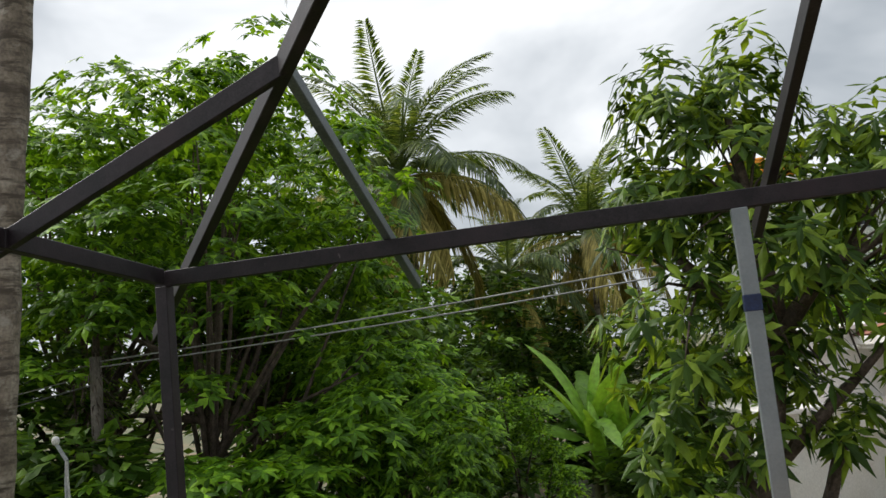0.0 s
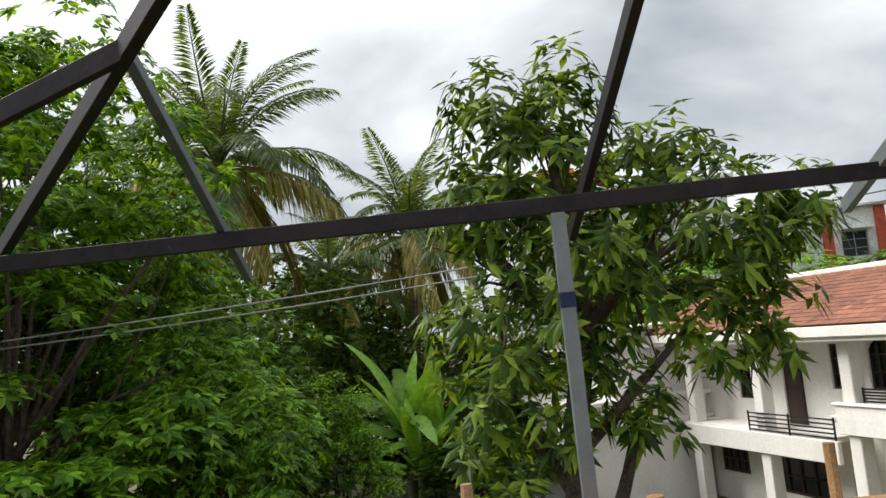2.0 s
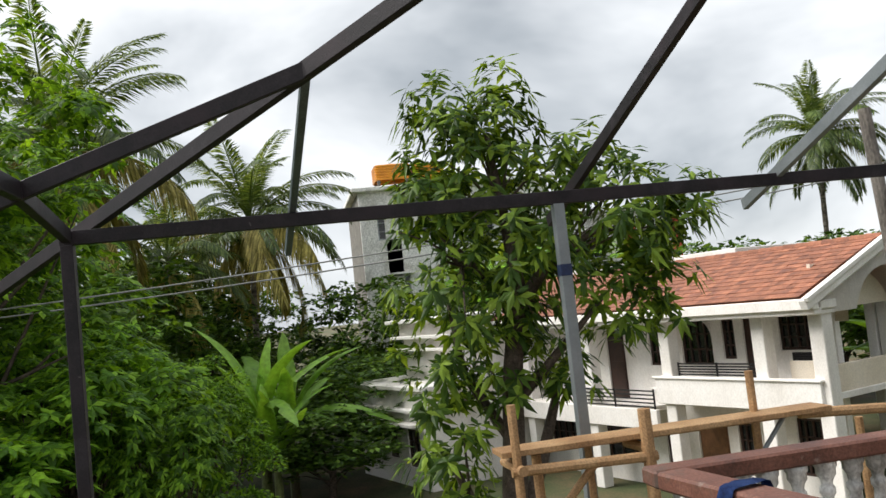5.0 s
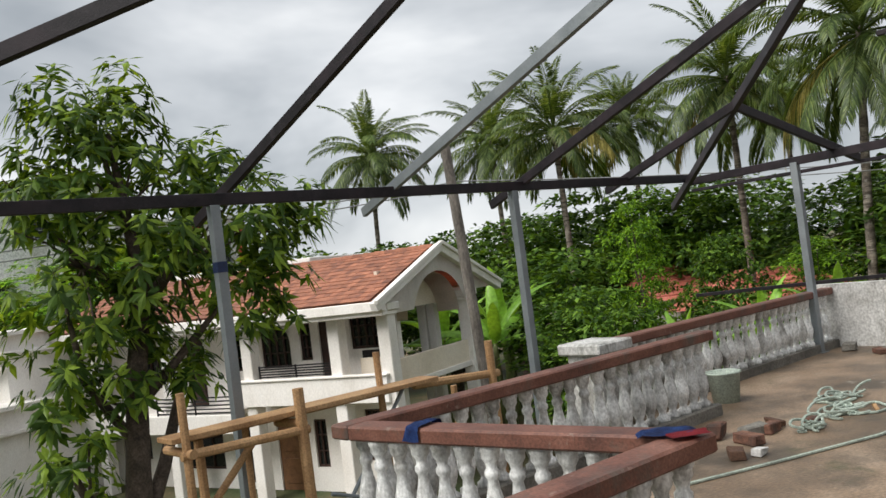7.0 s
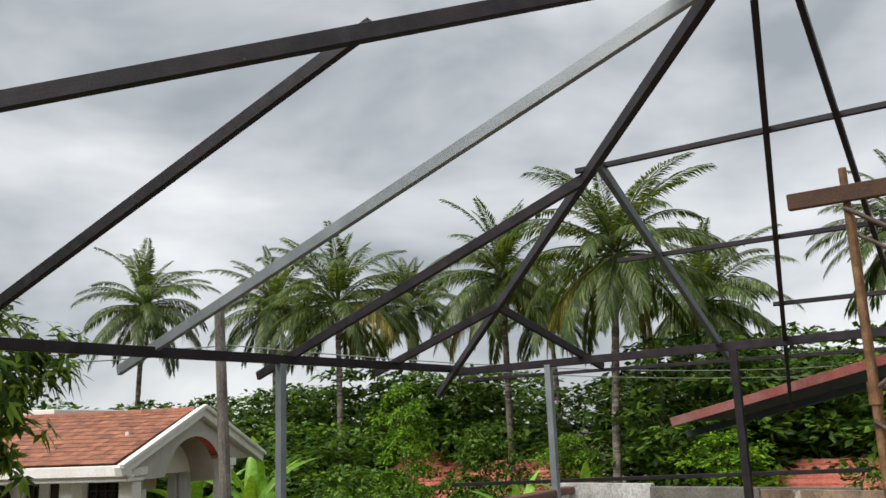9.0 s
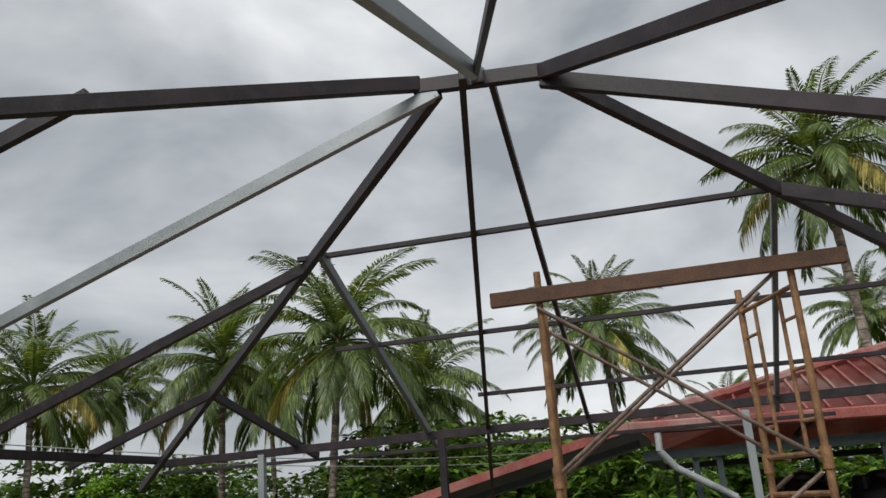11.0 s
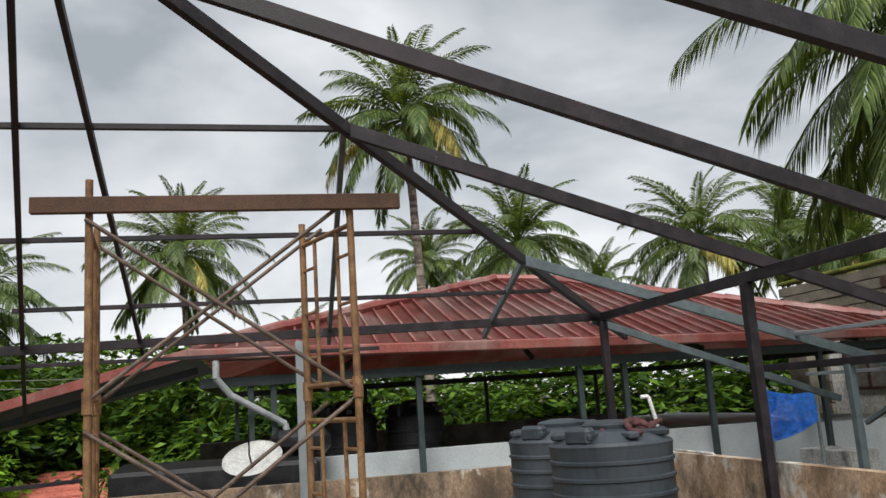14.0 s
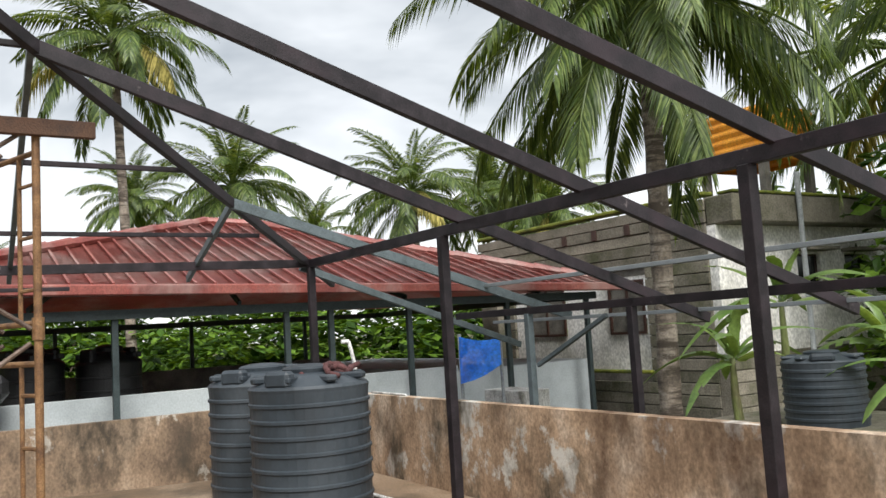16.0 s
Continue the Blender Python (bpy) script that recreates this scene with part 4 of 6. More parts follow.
# broadleaf trees and shrubs
DENSE = "dense broadleaf tree with layered bright green foliage"
DARK = "dark green broadleaf tree at the edge of the yard"
for kind, x, y, top, s, label in (
        ("spreading", -7.3, 13.5, 7.4, 0.80, DENSE), ("spreading", -10.6, 14.3, 6.8, 0.9, DENSE), ("spreading", -8.8, 18.2, 7.2, 0.72, DENSE), ("spreading", -13.1, 18.4, 7.8, 1.0, DENSE),
        ("dark", -9.4, 21.1, 6.4, 1.0, DARK), ("dark", -7.4, 24.2, 3.7, 0.9, DARK), ("dark", -8.7, 9.8, 1.4, 0.8, DARK), ("dark", -11.8, 11.4, 3.1, 1.0, DARK), ("dark", -5.3, 18.8, 1.5, 0.7, DARK),
        ("umbrella", -3.3, 12.9, 0.6, 0.55, DENSE), ("umbrella", -4.8, 13.4, 1.3, 0.9, DENSE), ("umbrella", -4.9, 15.4, 1.6, 0.8, DENSE), ("umbrella", -5.6, 11.1, 0.6, 0.9, DENSE), ("umbrella", -4.6, 10.8, -0.6, 0.8, DENSE), ("umbrella", -5.5, 17.2, 2.2, 0.9, DENSE),
        ("upright", -3.0, 18.7, 1.0, 0.6, DENSE), ("upright", -4.2, 20.3, 0.5, 0.7, DENSE),
        ("dark", -11.8, 29.4, 6.6, 1.2, DARK), ("dark", -8.6, 35.1, 5.3, 1.2, DARK), ("dark", -5.4, 39.3, 3.4, 0.95, DARK), ("dark", -3.6, 45.9, 4.2, 0.95, DARK), ("dark", -7.7, 45.7, 6.5, 1.2, DARK), ("dark", -1.1, 37.0, -0.5, 0.8, DARK), ("dark", -4.0, 30.9, -0.3, 0.9, DARK),
        ("dark", 0.9, 38.1, 0.5, 0.9, DARK), ("dark", 7.0, 39.0, 2.4, 1.2, DARK),
        ("spreading", 11.0, 38.0, 4.2, 1.2, DENSE), ("dark", 19.0, 36.0, 3.4, 1.1, DARK),
        ("upright", 20.6, 15.6, 2.9, 0.62, DENSE), ("dark", 22.0, 21.0, 1.8, 0.9, DARK), ("dark", 19.0, 17.0, 0.4, 0.7, DARK), ("upright", 26.0, 12.4, 1.0, 0.8, DENSE), ("dark", 36.0, 15.0, 3.4, 1.0, DARK),
        ("dark", 30.0, 5.0, 3.4, 1.1, DARK), ("dark", 36.0, 24.0, 3.6, 1.2, DARK), ("upright", 24.0, 6.0, 1.0, 0.9, DENSE), ("dark", 38.0, 12.0, 4.0, 1.2, DARK), ("dark", 40.0, 3.0, 3.0, 1.2, DARK),
        ("dark", 24.0, 34.7, 3.2, 1.1, DARK), ("dark", 26.7, 32.5, 3.4, 1.0, DARK), ("dark", 29.0, 29.9, 3.6, 1.1, DARK), ("dark", 32.0, 27.0, 4.6, 1.1, DARK), ("upright", 34.0, 24.4, 4.4, 1.2, DENSE), ("dark", 35.6, 21.6, 4.5, 1.1, DARK), ("dark", 24.0, -8.0, 2.0, 0.9, DARK), ("dark", 28.5, -5.0, 4.2, 1.1, DARK), ("dark", 29.0, -11.5, 3.4, 1.2, DARK), ("dark", 28.0, -16.0, 3.4, 1.1, DARK), ("dark", 27.0, -1.0, 3.8, 1.0, DARK), ("dark", 24.5, -21.0, 3.4, 1.1, DARK), ("dark", 1.8, 31.2, 0.1, 0.9, DARK), ("dark", -0.3, 27.5, -1.2, 0.7, DARK), ("dark", 26.0, -12.0, 2.4, 1.0, DARK), ("dark", 30.0, -8.0, 2.2, 1.2, DARK), ("dark", 25.0, -16.0, 2.8, 1.2, DARK), ("dark", 22.0, -20.0, 3.0, 1.2, DARK),
        ("dark", 12.0, -22.0, 4.6, 1.1, DARK), ("dark", 5.5, -19.0, 4.8, 1.0, DARK), ("dark", 25.3, 15.4, 1.6, 0.5, DARK), ("dark", 27.5, 8.0, 4.4, 1.0, DARK), ("dark", 29.5, 2.0, 4.2, 1.0, DARK), ("spreading", 34.0, -2.5, 3.4, 0.9, DENSE), ("dark", 34.0, 6.5, 4.8, 1.1, DARK), ("dark", 21.0, 26.0, 2.6, 1.0, DARK), ("dark", 44.0, 34.0, 3.4, 1.4, DARK), ("dark", 38.0, 38.0, 4.4, 1.4, DARK), ("dark", 46.0, 26.0, 4.6, 1.4, DARK), ("dark", 50.0, 17.0, 4.6, 1.4, DARK), ("dark", 48.0, 8.5, 4.4, 1.4, DARK), ("dark", 36.0, 31.0, 3.8, 1.2, DARK), ("dark", 50.0, -14.0, 2.4, 1.4, DARK), ("spreading", 52.0, 4.0, 2.2, 1.4, DARK), ("dark", 44.0, 5.0, 4.4, 1.2, DARK), ("dark", 42.0, -2.0, 4.0, 1.2, DARK), ("dark", 46.0, -8.0, 4.2, 1.3, DARK), ("dark", 42.0, 11.0, 4.6, 1.2, DARK), ("dark", 2.4, 38.0, 3.3, 0.9, DARK)):
    tree(kind, x, y, top, s, label, turn=(x * 37 + y * 53) % 360)
for x, y, top, s in ((-3.2, 8.5, -1.1, 0.7), (-4.6, 9.2, -0.55, 0.8), (-1.4, 9.8, -1.35, 0.8)):
    tree("lime", x, y, top, s, "young tree with bright lime green leaves", turn=x * 90, name="young_tree", group="young trees")
for x, y, top, s in ((-3.7, 17.1, -1.3, 0.9), (-3.2, 15.1, -1.2, 0.8), (20.5, 12.5, -0.2, 1.3), (16.5, 10.5, -1.0, 1.2), (17.0, 14.5, 0.0, 1.2), (23.0, 1.5, 0.3, 1.3), (-6.0, 9.0, -1.4, 1.0)):
    tree("shrub", x, y, top, s, "dense dark green shrub in the yard", turn=y * 70, category="shrub", name="shrub", group="shrubs")
banana(-2.4, 28.0, GROUND, 2.9, 1.75, 1, leaves=12)
banana(-1.5, 28.6, GROUND, 2.5, 1.55, 2, leaves=11)
banana(-2.0, 26.8, GROUND, 1.9, 1.4, 3)
for i, (x, y, h) in enumerate(((17.8, 20.0, 3.2), (19.2, 21.0, 3.5), (16.9, 21.8, 3.3), (20.8, 22.4, 3.4), (16.5, 9.2, 3.4), (18.0, 8.2, 3.3), (14.8, 10.4, 3.0))):
    banana(x, y, GROUND, h, 1.25 if i < 4 else 0.8, 10 + i)
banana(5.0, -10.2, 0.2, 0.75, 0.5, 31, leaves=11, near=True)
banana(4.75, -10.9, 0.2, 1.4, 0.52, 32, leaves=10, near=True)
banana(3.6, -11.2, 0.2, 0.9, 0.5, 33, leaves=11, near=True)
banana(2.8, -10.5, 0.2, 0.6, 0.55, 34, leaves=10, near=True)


# ---- neighbouring buildings ----
M["white_paint"] = material("cream_white_wall_paint", (0.83, 0.795, 0.755), 0.8, 0, (0.72, 0.68, 0.63), (0.87, 0.85, 0.82), 0.8, 30, 0.15, streak=0.5, grain=0.08)
M["beige_paint"] = material("beige_wall_paint", (0.78, 0.69, 0.57), 0.8, 0, (0.70, 0.61, 0.49), (0.82, 0.74, 0.63), 0.8, 30, 0.15, grain=0.1)
M["clay_tile"] = material("clay_roof_tile", (0.27, 0.105, 0.06), 0.8, 0, (0.15, 0.06, 0.04), (0.38, 0.16, 0.09), 1.5, 30, 0.3, spread=0.25)
M["dark_wood"] = material("dark_stained_wood", (0.045, 0.02, 0.014), 0.5, 0, None, None, 6, 60, 0.2)
M["brown_wood"] = material("brown_door_wood", (0.17, 0.08, 0.035), 0.5, 0, None, None, 6, 60, 0.2)
M["glass"] = material("dark_window_glass", (0.012, 0.014, 0.015), 0.12, 0, None, None, 2, 10, 0.0)
M["black_iron"] = material("black_iron", (0.015, 0.015, 0.016), 0.5, 0.4)
M["red_sheet"] = material("red_roof_sheet", (0.215, 0.052, 0.042), 0.45, 0.1, (0.12, 0.035, 0.03), (0.28, 0.10, 0.08), 0.9, 50, 0.15)
patches(M["red_sheet"], (0.30, 0.20, 0.18), 0.9, 0.58, 0.12, 0.6)
M["soffit"] = material("dusty_sheet_underside", (0.10, 0.10, 0.095), 0.8, 0.1)
M["teal_steel"] = material("dark_teal_steel", (0.035, 0.05, 0.052), 0.5, 0.2)
M["pale_wall"] = material("pale_blue_grey_wall", (0.40, 0.44, 0.455), 0.85, 0, (0.29, 0.32, 0.33), (0.49, 0.53, 0.54), 0.8, 40, 0.1, streak=0.2, grain=0.1)
M["block"] = material("mossy_concrete_block", (0.17, 0.155, 0.12), 0.95, 0, (0.075, 0.078, 0.04), (0.26, 0.235, 0.19), 1.3, 30, 0.5, spread=0.2)
M["moss"] = material("yellow_green_moss", (0.12, 0.14, 0.015), 1.0, 0, (0.05, 0.065, 0.01), (0.22, 0.23, 0.03), 3, 40, 0.6)
M["yellow_tank"] = material("yellow_tank_plastic", (0.62, 0.24, 0.012), 0.45, 0, (0.48, 0.18, 0.01), (0.70, 0.31, 0.02), 2, 30, 0.1)
M["red_paint"] = material("orange_red_paint", (0.52, 0.09, 0.045), 0.8)
M["salmon"] = material("salmon_roof_tile", (0.45, 0.13, 0.09), 0.8, 0, (0.3, 0.08, 0.06), (0.55, 0.2, 0.14), 0.8, 12, 0.4)
M["tarp"] = material("blue_tarpaulin", (0.01, 0.19, 0.74), 0.4, 0, (0.008, 0.12, 0.55), (0.03, 0.28, 0.85), 2, 20, 0.2)
M["tank"] = material("black_tank_plastic", (0.030, 0.040, 0.050), 0.5, 0, (0.018, 0.024, 0.03), (0.055, 0.066, 0.077), 1.6, 30, 0.05, streak=0.3, grain=0.08)
M["black_sheet"] = material("black_plastic_sheet", (0.010, 0.010, 0.011), 0.45, 0, (0.006, 0.006, 0.007), (0.02, 0.02, 0.021), 5, 40, 0.3)
M["grey_white"] = material("grimy_white_wall", (0.76, 0.75, 0.72), 0.85, 0, (0.46, 0.45, 0.40), (0.84, 0.83, 0.81), 0.8, 20, 0.2, streak=0.25)
M["pvc"] = material("grey_pvc", (0.30, 0.32, 0.33), 0.5)
M["dish_paint"] = material("chalky_grey_dish_paint", (0.50, 0.50, 0.48), 0.6)


def pierced(bm, x0, x1, z0, z1, y0, y1, holes):
    """A wall along x with rectangular holes (xa, xb, za, zb) through it."""
    xs = sorted({x0, x1, *(h[0] for h in holes), *(h[1] for h in holes)})
    for a, b in zip(xs, xs[1:]):
        zs = [z0]
        for h in sorted(h for h in holes if h[0] < (a + b) / 2 < h[1]) if holes else ():
            zs += [h[2], h[3]]
        zs.append(z1)
        for c, d in zip(zs[::2], zs[1::2]):
            if d - c > 0.001:
                box(bm, (a, y0, c), (b, y1, d))
    bmesh.ops.remove_doubles(bm, verts=bm.verts, dist=0.0005)
    return bm


def window_in(parent, x0, x1, z0, z1, y, arch=False, bars=3, mat="dark_wood"):
    """A framed window with bars set back in its hole."""
    w = part("window", pierced(bmesh.new(), x0, x1, z0, z1, y + 0.06, y + 0.12, [(x0 + 0.07, x1 - 0.07, z0 + 0.07, z1 - 0.07)]), M[mat], parent)
    bm = bmesh.new()
    box(bm, (x0 + 0.06, y + 0.10, z0 + 0.06), (x1 - 0.06, y + 0.115, z1 - 0.06))
    part("pane", bm, M["glass"], w)
    bm = bmesh.new()
    for k in range(1, bars):
        x = x0 + (x1 - x0) * k / bars
        box(bm, (x - 0.025, y + 0.05, z0 + 0.06), (x + 0.025, y + 0.095, z1 - 0.06))
    for k in range(1, 3):
        z = z0 + (z1 - z0) * k / 3
        box(bm, (x0 + 0.06, y + 0.055, z - 0.02), (x1 - 0.06, y + 0.09, z + 0.02))
    part("grille", bm, M[mat], w)
    if arch:
        bm = bmesh.new()
        n, r, cx = 12, (x1 - x0) / 2, (x0 + x1) / 2
        pts = [(cx + r * math.cos(math.pi * k / n), z1 - r + r * math.sin(math.pi * k / n)) for k in range(n + 1)]
        for side in (0, 1):
            corner = (x1, z1) if side == 0 else (x0, z1)
            seg = pts[:n // 2 + 1] if side == 0 else pts[n // 2:]
            for yy in (y - 0.004,):
                c = bm.verts.new((corner[0], yy, corner[1]))
                vs = [bm.verts.new((p[0], yy, p[1])) for p in seg]
                for a, b in zip(vs, vs[1:]):
                    bm.faces.new((c, a, b))
        bmesh.ops.solidify(bm, geom=bm.faces[:], thickness=0.09)
        part("arch", bm, M["white_paint"], w)
    return w


def column(parent, x, y, z0, z1, r=0.19, mat="white_paint"):
    bm = bmesh.new()
    box(bm, (x - r, y - r, z0), (x + r, y + r, z1 - 0.2), 0.02)
    box(bm, (x - r - 0.05, y - r - 0.05, z1 - 0.32), (x + r + 0.05, y + r + 0.05, z1 - 0.2), 0.02)
    box(bm, (x - r - 0.1, y - r - 0.1, z1 - 0.2), (x + r + 0.1, y + r + 0.1, z1), 0.02)
    return part("column", bm, M[mat], parent)


def railing(parent, x0, x1, z0, z1, y):
    bm = bmesh.new()
    for k in range(5):
        z = z0 + (z1 - z0) * (k + 0.5) / 5
        rod(bm, (x0, y, z), (x1, y, z), 0.022, n=6)
    n = max(2, int((x1 - x0) / 1.1) + 1)
    for k in range(n):
        x = x0 + (x1 - x0) * k / (n - 1)
        rod(bm, (x, y, z0), (x, y, z1), 0.028, n=6)
    return part("balcony_railing", bm, M["black_iron"], parent, "black iron balcony railing")


def villa():
    v = thing("villa", "white two-storey villa with a clay tile roof and arched gable", "house", at=(10.8, 16.6, GROUND), turn=-70)
    LOW = [(-1.75, -0.85, 0.9, 2.35), (-3.62, -3.15, 0.7, 2.1), (-5.05, -3.97, 0.0, 2.1), (-6.35, -5.75, 0.2, 1.9), (-9.5, -7.3, 0.6, 2.1), (-12.0, -10.6, 0.9, 2.1)]
    UP = [(-1.9, -0.88, 4.05, 5.02), (-3.03, -2.5, 3.15, 4.98), (-3.76, -3.33, 3.83, 4.93), (-5.28, -4.14, 3.66, 4.97), (-6.62, -6.08, 3.64, 4.83), (-8.55, -7.72, 2.6, 4.75), (-10.6, -9.25, 3.25, 4.63)]
    for a, b, z in ((-14.0, -5.6, 2.45), (-5.6, -0.3, 3.0)):
        part("wall", pierced(bmesh.new(), a, b, 0, z, 1.0, 1.2, [h for h in LOW if a < h[0] < b]), M["white_paint"], v)
        part("wall", pierced(bmesh.new(), a, b, z + 0.15, 5.3, 1.0, 1.2, [h for h in UP if a < h[0] < b]), M["white_paint"], v)
    bm = bmesh.new()
    box(bm, (-14.0, 5.6, 0), (-4.8, 5.8, 5.3))
    box(bm, (-14.0, 1.2, 0), (-13.8, 5.6, 5.3))
    box(bm, (-5.0, 1.2, 0), (-4.8, 5.6, 5.3))
    part("wall", bm, M["white_paint"], v)
    bm = bmesh.new()
    box(bm, (-13.0, 3.0, 0.0), (-5.2, 3.1, 5.2))
    part("inner_wall", bm, M["beige_paint"], v)
    for i, (a, b, c, d) in enumerate(LOW + UP):
        if d - c > 1.75:
            bm = bmesh.new()
            box(bm, (a, 1.06, c), (b, 1.12, d))
            for k in range(2):
                box(bm, (a + 0.12, 1.035, c + 0.2 + k * 0.95), (b - 0.12, 1.06, c + 0.95 + k * 0.95), 0.01)
            part("door", bm, M["dark_wood"] if c > 1 else M["brown_wood"], v)
        else:
            window_in(v, a, b, c, d, 1.0, arch=(i == len(LOW) + 3), bars=2 if b - a < 0.8 else 4)
    # balcony slab, its parapets and rails
    bm = bmesh.new()
    box(bm, (-5.6, -0.15, 3.0), (0.2, 4.5, 3.149), 0.01)
    part("balcony_slab", bm, M["white_paint"], v)
    bm = bmesh.new()
    box(bm, (-14.0, -0.15, 2.45), (-5.6, 4.5, 2.599), 0.01)
    part("balcony_slab", bm, M["white_paint"], v)
    bm = bmesh.new()
    box(bm, (-5.2, -0.28, 2.74), (0.05, -0.15, 3.44), 0.015)
    box(bm, (-5.28, -0.33, 3.44), (0.1, -0.1, 3.5), 0.015)
    box(bm, (-5.28, -0.14, 3.15), (-5.15, 0.9, 3.36), 0.015)
    part("balcony_parapet", bm, M["white_paint"], v)
    bm = bmesh.new()
    box(bm, (-14.0, -0.28, 1.98), (-5.29, -0.15, 2.55), 0.015)
    part("balcony_parapet", bm, M["white_paint"], v)
    railing(v, -8.7, -5.4, 2.55, 3.12, -0.21)
    railing(v, -4.5, -1.8, 3.5, 3.86, -0.02)
    railing(v, -1.1, -0.1, 3.86, 4.06, 0.42)
    bm = bmesh.new()
    box(bm, (0.02, 0.25, 3.0), (0.14, 4.1, 3.78), 0.015)
    part("side_parapet", bm, M["beige_paint"], v, "beige parapet across the porch side")
    bm = bmesh.new()
    box(bm, (-1.2, 0.36, 3.15), (0.0, 0.48, 3.86), 0.015)
    part("inner_parapet", bm, M["beige_paint"], v, "beige parapet between the porch columns")
    for x, y in ((0.05, 0), (-1.6, 0), (-4.8, 0), (-8.2, 0), (-11.5, 0), (0.1, 4.3), (-1.45, 4.3), (-1.1, 4.3)):
        column(v, x, y, 0, 5.3, 0.19 if y < 3 or x > 0 else 0.14)
    # eave band and roof
    bm = bmesh.new()
    box(bm, (-13.6, -0.72, 5.12), (0.45, -0.5, 5.38), 0.02)
    box(bm, (-13.6, -0.62, 5.0), (0.4, -0.35, 5.14), 0.02)
    box(bm, (-13.6, -0.5, 5.3), (-1.25, 5.9, 5.36))
    box(bm, (-1.25, -0.5, 5.3), (0.08, 1.2, 5.36))
    box(bm, (-1.25, 4.2, 5.3), (0.08, 5.9, 5.36))
    part("eave", bm, M["white_paint"], v)
    bm = bmesh.new()
    prof = ((-0.7, 5.38), (2.6, 6.62), (5.9, 5.38))
    front = [bm.verts.new((0.25, y, z)) for y, z in prof]
    back = [bm.verts.new((-13.6, y, z)) for y, z in prof]
    bm.faces.new((front[0], front[1], back[1], back[0]))
    bm.faces.new((front[1], front[2], back[2], back[1]))
    bm.faces.new((back[0], back[1], back[2]))
    bmesh.ops.solidify(bm, geom=bm.faces[:], thickness=0.05)
    roof = part("roof", bm, M["clay_tile"], v)
    # gable end with an arch
    bm = bmesh.new()
    n, cy, r, spring = 16, 2.5, 1.45, 4.72
    arch = [(cy - r * math.cos(math.pi * k / n), spring + (r * 0.86) * math.sin(math.pi * k / n)) for k in range(n + 1)]

    def roof_z(y):
        return 5.35 + (6.66 - 5.35) * (1 - abs(y - 2.6) / 3.3)

    line = [(-0.7, 5.28)] + [(0.2, 5.28), (0.2, 5.0), (cy - r, 5.0)] + [p for p in arch if p[1] > 5.0] + [(cy + r, 5.0), (4.5, 5.0), (4.5, 5.28), (5.9, 5.28)]
    low = [bm.verts.new((0.3, y, z)) for y, z in line]
    high = [bm.verts.new((0.3, y, roof_z(y))) for y, z in line]
    for i in range(len(line) - 1):
        if abs(line[i][0] - line[i + 1][0]) > 1e-4:
            bm.faces.new((low[i], low[i + 1], high[i + 1], high[i]))
    bmesh.ops.solidify(bm, geom=bm.faces[:], thickness=0.22)
    part("gable", bm, M["white_paint"], v)
    bm = bmesh.new()
    bar(bm, (0.38, -0.95, 5.24), (0.38, 2.6, 6.62), 0.2, 0.24, 0.015)
    bar(bm, (0.38, 2.6, 6.62), (0.38, 6.15, 5.24), 0.2, 0.24, 0.015)
    bar(bm, (0.5, -1.0, 5.36), (0.5, 2.6, 6.76), 0.12, 0.1, 0.01)
    bar(bm, (0.5, 2.6, 6.76), (0.5, 6.2, 5.36), 0.12, 0.1, 0.01)
    part("gable_trim", bm, M["white_paint"], v)
    bm = bmesh.new()
    pts = [bm.verts.new((x, *p)) for x in (0.06, -0.7) for p in arch if p[1] > 4.4]
    h = len(pts) // 2
    for i in range(h - 1):
        bm.faces.new((pts[i], pts[i + 1], pts[h + i + 1], pts[h + i]))
    bmesh.ops.solidify(bm, geom=bm.faces[:], thickness=0.05)
    part("arch_vault", bm, M["beige_paint"], v, smooth=True)
    bm = bmesh.new()
    box(bm, (-0.8, 0.95, 5.0), (-0.71, 4.05, 6.15))
    part("vault_end", bm, M["beige_paint"], v)
    # tiles of the front slope, eave to ridge
    tile = bmesh.new()
    box(tile, (-0.118, 0.0, 0.0), (0.118, 0.31, 0.022))
    for w in tile.verts:
        if w.co.y < 0.1:
            w.co.z += 0.016
    tile_ob = part("tile", tile, M["clay_tile"])
    tile_me = tile_ob.data
    bpy.data.objects.remove(tile_ob)
    pitch = math.degrees(math.atan2(6.62 - 5.38, 3.3))
    rows, cols = 13, 56
    rest = bmesh.new()
    rng = random.Random(4)
    for i in range(rows):
        f = i / rows
        for j in range(cols):
            x = 0.1 - 0.24 * (j + 0.5)
            m = Matrix.Translation((x, -0.7 + 3.3 * f, 5.405 + 1.24 * f)) @ pose(0, 0, 0, pitch + rng.uniform(-1.2, 1.2), rng.uniform(-1, 1), rng.uniform(-1, 1))
            if j < 21:
                share_tile = new("tile", tile_me)
                share_tile.parent = roof
                share_tile.matrix_basis = m
            else:
                k = len(rest.verts)
                rest.from_mesh(tile_me)
                rest.verts.ensure_lookup_table()
                for w in rest.verts[k:]:
                    w.co = m @ w.co
    part("tiles", rest, M["clay_tile"], roof)["kind"] = "stuff"
    for k in range(34):
        part("ridge_tile", rod(bmesh.new(), (0.2 - 0.4 * k, 2.6, 6.64), (-0.22 - 0.4 * k, 2.6, 6.65), 0.1, 0.11, 8), M["clay_tile"], roof)
    # the flat-topped rear storey above the tiles
    bm = bmesh.new()
    box(bm, (-13.0, 3.4, 5.3), (-5.0, 8.0, 6.75))
    box(bm, (-13.3, 3.1, 6.75), (-4.7, 8.3, 6.9), 0.02)
